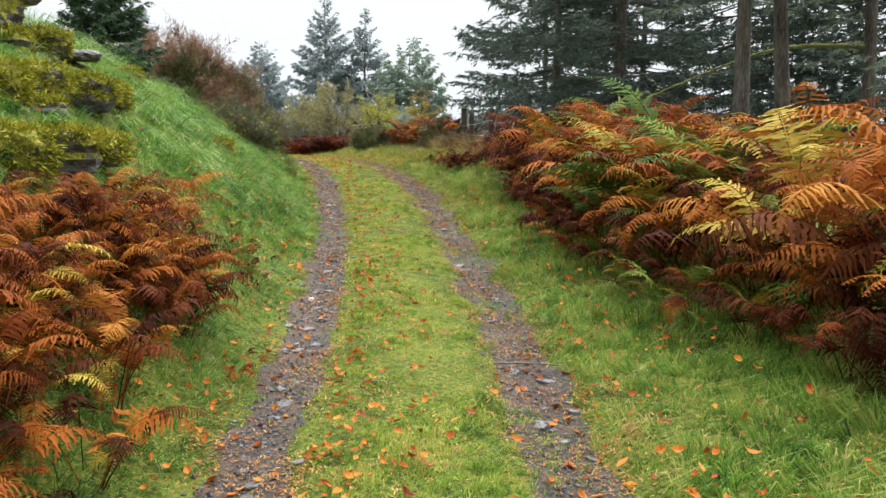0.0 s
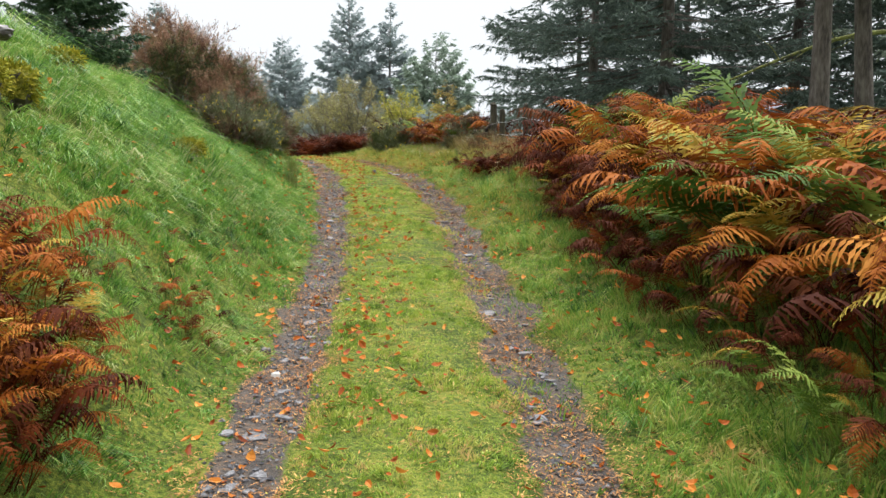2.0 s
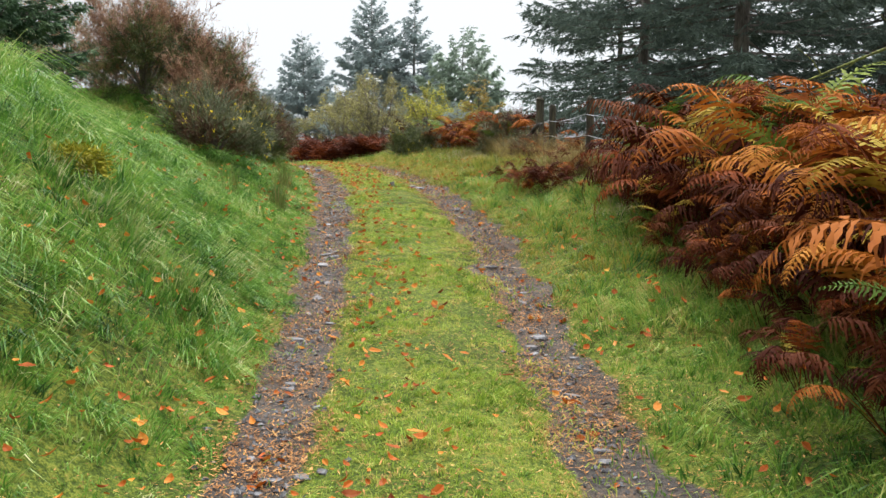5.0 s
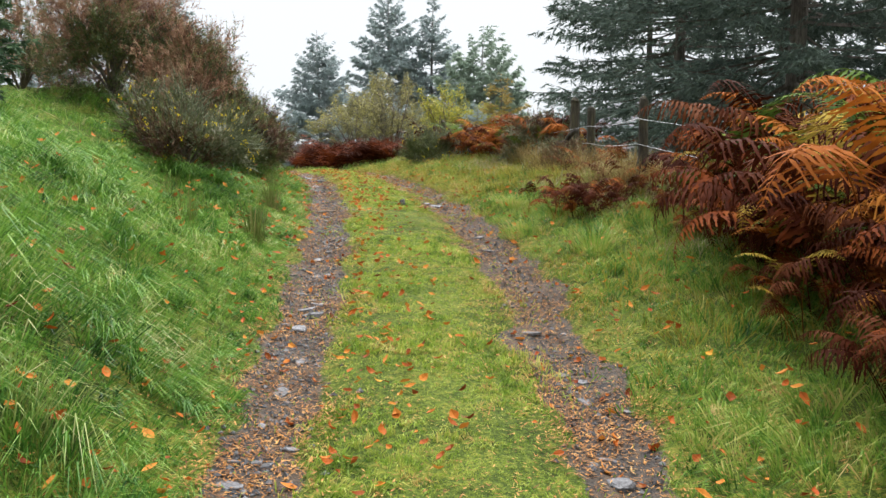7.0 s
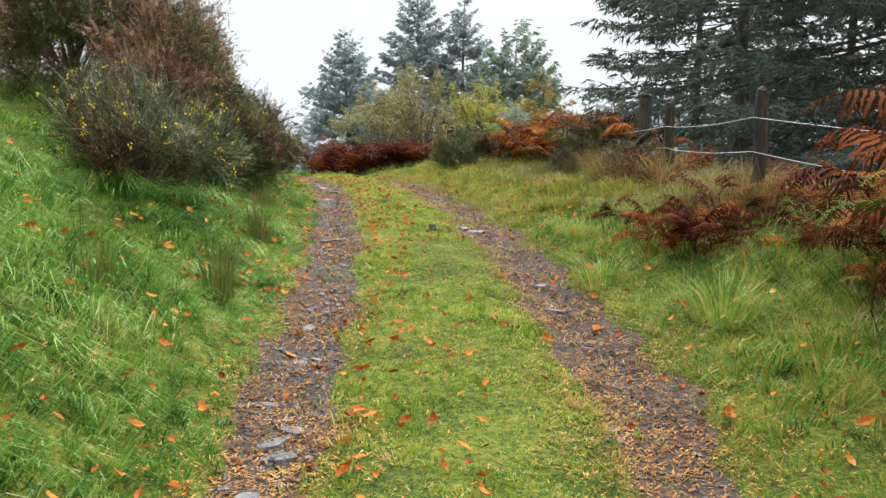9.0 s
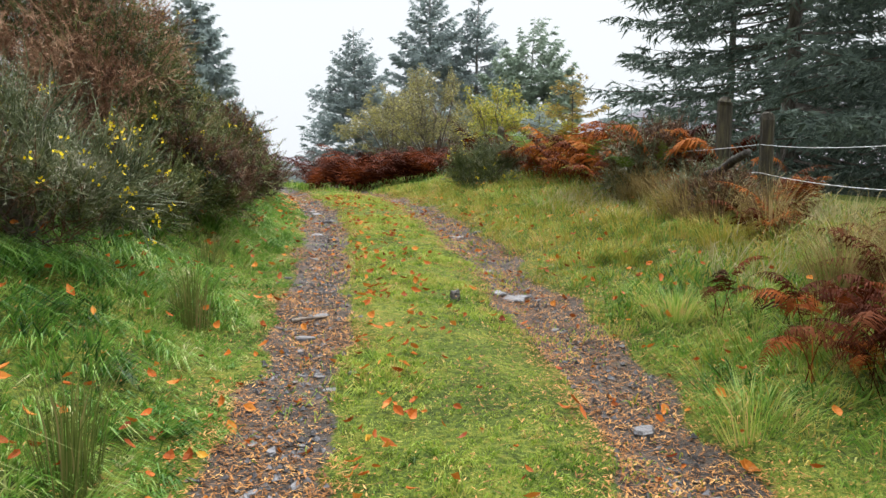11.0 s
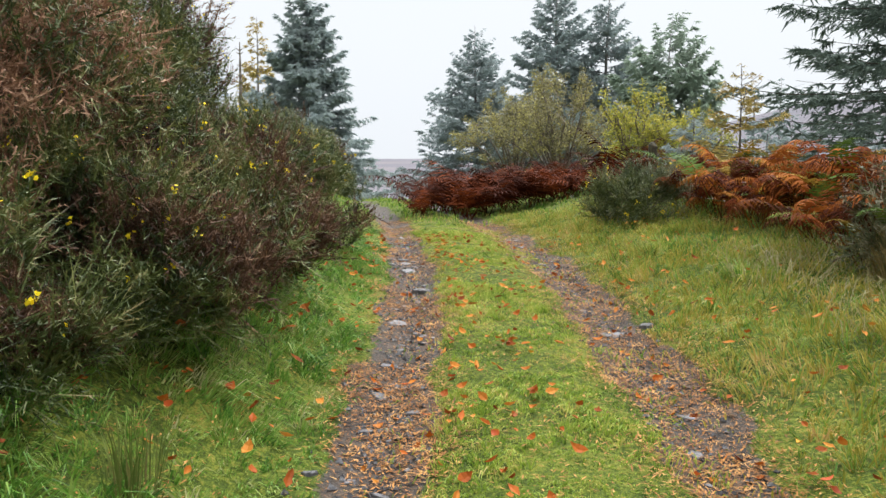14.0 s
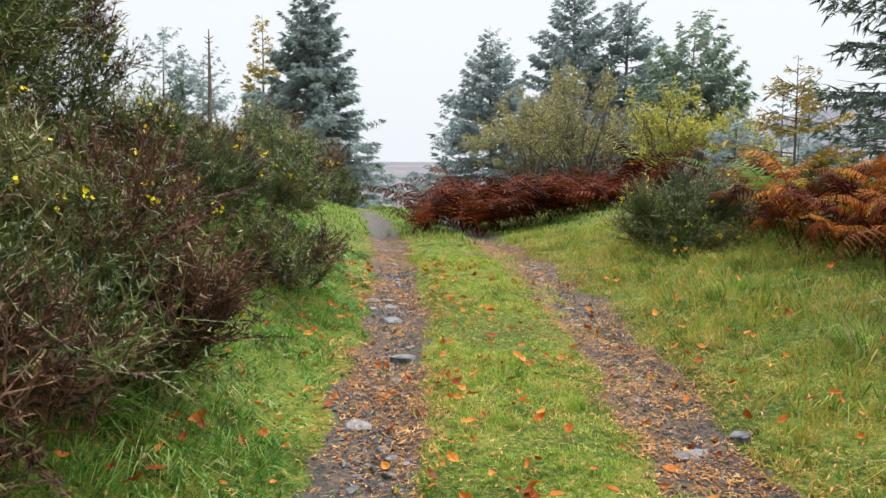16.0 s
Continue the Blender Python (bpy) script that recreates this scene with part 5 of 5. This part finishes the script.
for px, py, sz in ((1.47, 15.57, 1.5), (1.4, 15.62, 1.1), (1.55, 15.66, 1.0), (1.68, 9.4, 1.2), (1.55, 6.6, 1.1), (0.33, 14.84, 1.0), (0.38, 15.2, 0.9), (1.5, 18.3, 1.1), (0.9, 20.65, 0.9), (0.45, 11.5, 1.3), (0.38, 11.2, 1.2), (1.75, 13.7, 1.2)):
    stone(px, py, slabs[stone_rng.randrange(4, 8)], sz, "larger flat slate lying in the wheel rut", 0.004)
for px, py in ((-0.22, 20.1), (-0.35, 20.7), (0.02, 19.2)):
    stone(px, py, slabs[5], 1.5, "broad wet slate shining in the rut", 0.003)
grit = Soup()
base = np.array([(1, 0, 0), (-0.5, 0.8, 0), (-0.5, -0.8, 0), (0.1, 0.1, 0.7), (0, 0, -0.6)], float)
faces = np.array([(0, 1, 3), (1, 2, 3), (2, 0, 3), (1, 0, 4), (2, 1, 4), (0, 2, 4)])
gr = np.random.default_rng(29)
for n in range(5200):
    py = 2.3 + 20 * gr.random()
    xl, xr = (float(c) for c in ruts(py))
    px = (xl if gr.random() < 0.6 else xr) + gr.normal() * 0.09
    a, sz = gr.uniform(0, 6.28), gr.uniform(0.006, 0.024)
    rot = np.array([[np.cos(a), -np.sin(a), 0], [np.sin(a), np.cos(a), 0], [0, 0, 1]])
    grit.add(base * gr.uniform(0.6, 1.3, (5, 3)) @ rot.T * sz + [px, py, float(ground_z(px, py)) + 0.003], faces)
tagged(new("rut_gravel", grit.mesh("rut_gravel", M["slate"])), "small grey slate chips in the wheel ruts", "gravel", kind="stuff")


def stick(label, a, b, r0, bow=0.02):
    q = np.linspace(0, 1, 7)[:, None]
    p = np.array([*a, float(ground_z(*a)) + 0.02]) * (1 - q) + np.array([*b, float(ground_z(*b)) + 0.025]) * q
    p[:, 1] += bow * np.sin(q[:, 0] * np.pi)
    s = Soup()
    o = p[0].copy()
    s.tube(p - o, np.linspace(r0, r0 * 0.5, 7), 6)
    ob = new("fallen_stick", s.mesh("fallen_stick", M["twig"], True))
    ob.matrix_basis = pose(*o)
    return tagged(ob, label, "stick", "fallen sticks")


stick("thin dark stick lying across the rut", (1.12, 4.55), (1.52, 4.4), 0.007)
stick("thin dark stick lying on the crown", (0.32, 4.25), (0.48, 4.15), 0.006)
stick("dark stick lying in the wheel rut", (0.24, 15.05), (0.42, 15.12), 0.012)


# mossy outcrop on the bank
def rock_mesh(name, mat, size, seed, rough=0.18):
    bm = bmesh.new()
    bmesh.ops.create_icosphere(bm, subdivisions=3, radius=1)
    for vert in bm.verts:
        c = vert.co
        d = c.normalized()
        boxy = max(abs(d.x), abs(d.y), abs(d.z)) ** 0.6
        k = 1 / boxy * 0.85 + rough * noise.noise(d * 2.2 + Vector((seed, 0, 0))) + rough * 0.5 * noise.noise(d * 6 + Vector((0, seed, 0)))
        strata = 0.05 * math.sin(d.z * 14 + seed)
        vert.co = Vector((d.x * (k + strata) * size[0], d.y * (k + strata) * size[1], d.z * k * size[2]))
    me = bpy.data.meshes.new(name)
    bm.to_mesh(me)
    bm.free()
    me.materials.append(mat)
    return me


def mossy_rock(x, y, z, size, seed, moss, label, rz=0):
    """A rock with a cushion of moss over its top."""
    global rng
    root = thing("mossy_rock", label, "rock", (x, y, z + 0.05), "outcrop", rz)
    body = part("stone", rock_mesh("stone", M["rock"], size, seed), root)
    if not moss:
        return root
    body.data.materials.append(M["moss_mat"])
    for face in body.data.polygons:
        face.material_index = 1 if face.normal.z > 0.35 - moss else 0
    co = np.array([v.co[:] for v in body.data.vertices])
    nr = np.array([v.normal[:] for v in body.data.vertices])
    up = np.nonzero(nr[:, 2] > 0.25 - moss)[0]
    r = np.random.default_rng(seed)
    k = r.choice(up, 2600) if len(up) else np.zeros(2600, int)
    base = co[k] + r.normal(size=(2600, 3)) * 0.02
    keep, rng = rng, r
    v, f = spines(base, unit(nr[k] + r.normal(size=(2600, 3)) * 0.5 + [0, 0, -0.15]), r.uniform(0.015, 0.05, 2600), 0.014)
    rng = keep
    tagged(part("moss", mesh_of("moss", v, f, M["moss"]), root, "thick yellow-green moss cushion"), kind="stuff")
    return root


stone_words = "dark slate outcrop under thick yellow-green moss on the bank"
for n, (px, py, pz, size, moss, rz) in enumerate((
        (-2.62, 7.45, 2.72, (0.34, 0.3, 0.3), 0.25, 0), (-2.36, 7.6, 2.93, (0.2, 0.14, 0.12), 0.0, 15), (-2.0, 8.05, 2.47, (0.21, 0.14, 0.06), 0.0, 25),
        (-2.42, 7.3, 2.42, (0.26, 0.22, 0.17), 0.1, 0), (-2.2, 7.65, 2.52, (0.24, 0.18, 0.13), 0.5, 10), (-1.9, 6.3, 2.02, (0.3, 0.22, 0.17), 0.3, 0),
        (-1.68, 6.8, 2.0, (0.27, 0.2, 0.17), 0.2, 10), (-1.62, 7.35, 2.03, (0.18, 0.15, 0.15), 0.6, 20), (-1.87, 5.6, 1.95, (0.17, 0.16, 0.17), 0.8, 0),
        (-1.56, 4.75, 1.5, (0.24, 0.2, 0.18), 0.7, 0), (-1.43, 5.3, 1.53, (0.24, 0.2, 0.16), 0.15, 15), (-1.38, 5.85, 1.55, (0.22, 0.17, 0.13), 0.6, 0),
        (-1.78, 6.05, 1.82, (0.2, 0.16, 0.1), -0.4, 30), (-0.92, 9.62, 1.68, (0.16, 0.14, 0.09), 0.7, 0), (-1.82, 9.1, 2.38, (0.17, 0.14, 0.11), 0.7, 0))):
    mossy_rock(px, py, pz, size, 70 + n, moss, stone_words if moss else "bare grey slate block set in the bank", rz)

# dead spruce top standing behind the gorse
s = Soup()
zb = float(ground_z(-3.12, 24))
s.tube([(0, 0, 0), (0.01, 0, 1.0), (0.0, 0.01, 4.15 - zb)], [0.03, 0.022, 0.006], 6)
for h, le in ((0.93, 0.06), (0.9, 0.05), (0.8, 0.04), (0.72, 0.05)):
    for sg in (-1, 1):
        c = np.array([0, 0, h * (4.15 - zb)])
        s.tube([c, c + [sg * le, 0.01, le * 0.6]], [0.008, 0.003], 4)
pole = new("dead_spruce_pole", s.mesh("dead_spruce_pole", M["twig"]))
pole.matrix_basis = pose(-3.12, 24, zb)
tagged(pole, "thin bare dead spruce stem above the gorse", "tree")

# lichened bough reaching in from the dark spruces
bough = thing("mossy_bough", "long lichen-covered bare bough hanging from the spruces", "branch", (12.6, 16.2, 4.2))
s = Soup()
q = np.linspace(0, 1, 12)[:, None]
tip = np.array([-5.6, 0.9, -1.1])
pts = tip * q + np.array([0, 0, 0.35]) * np.sin(q * 4.2) + np.array([0, 0.2, 0]) * np.sin(q * 9)
s.tube(pts, np.linspace(0.06, 0.008, 12), 6)
for k in range(4, 11):
    w = np.array([-0.4, 0.2 * (-1) ** k, 0.35 * (1 if k % 2 else -1)])
    s.tube([pts[k], pts[k] + w * 0.6, pts[k] + w * 1.1 + [-0.2, 0, 0.05]], [0.012, 0.008, 0.003], 4)
part("limb", s.mesh("limb", M["moss_bark"], True), bough)
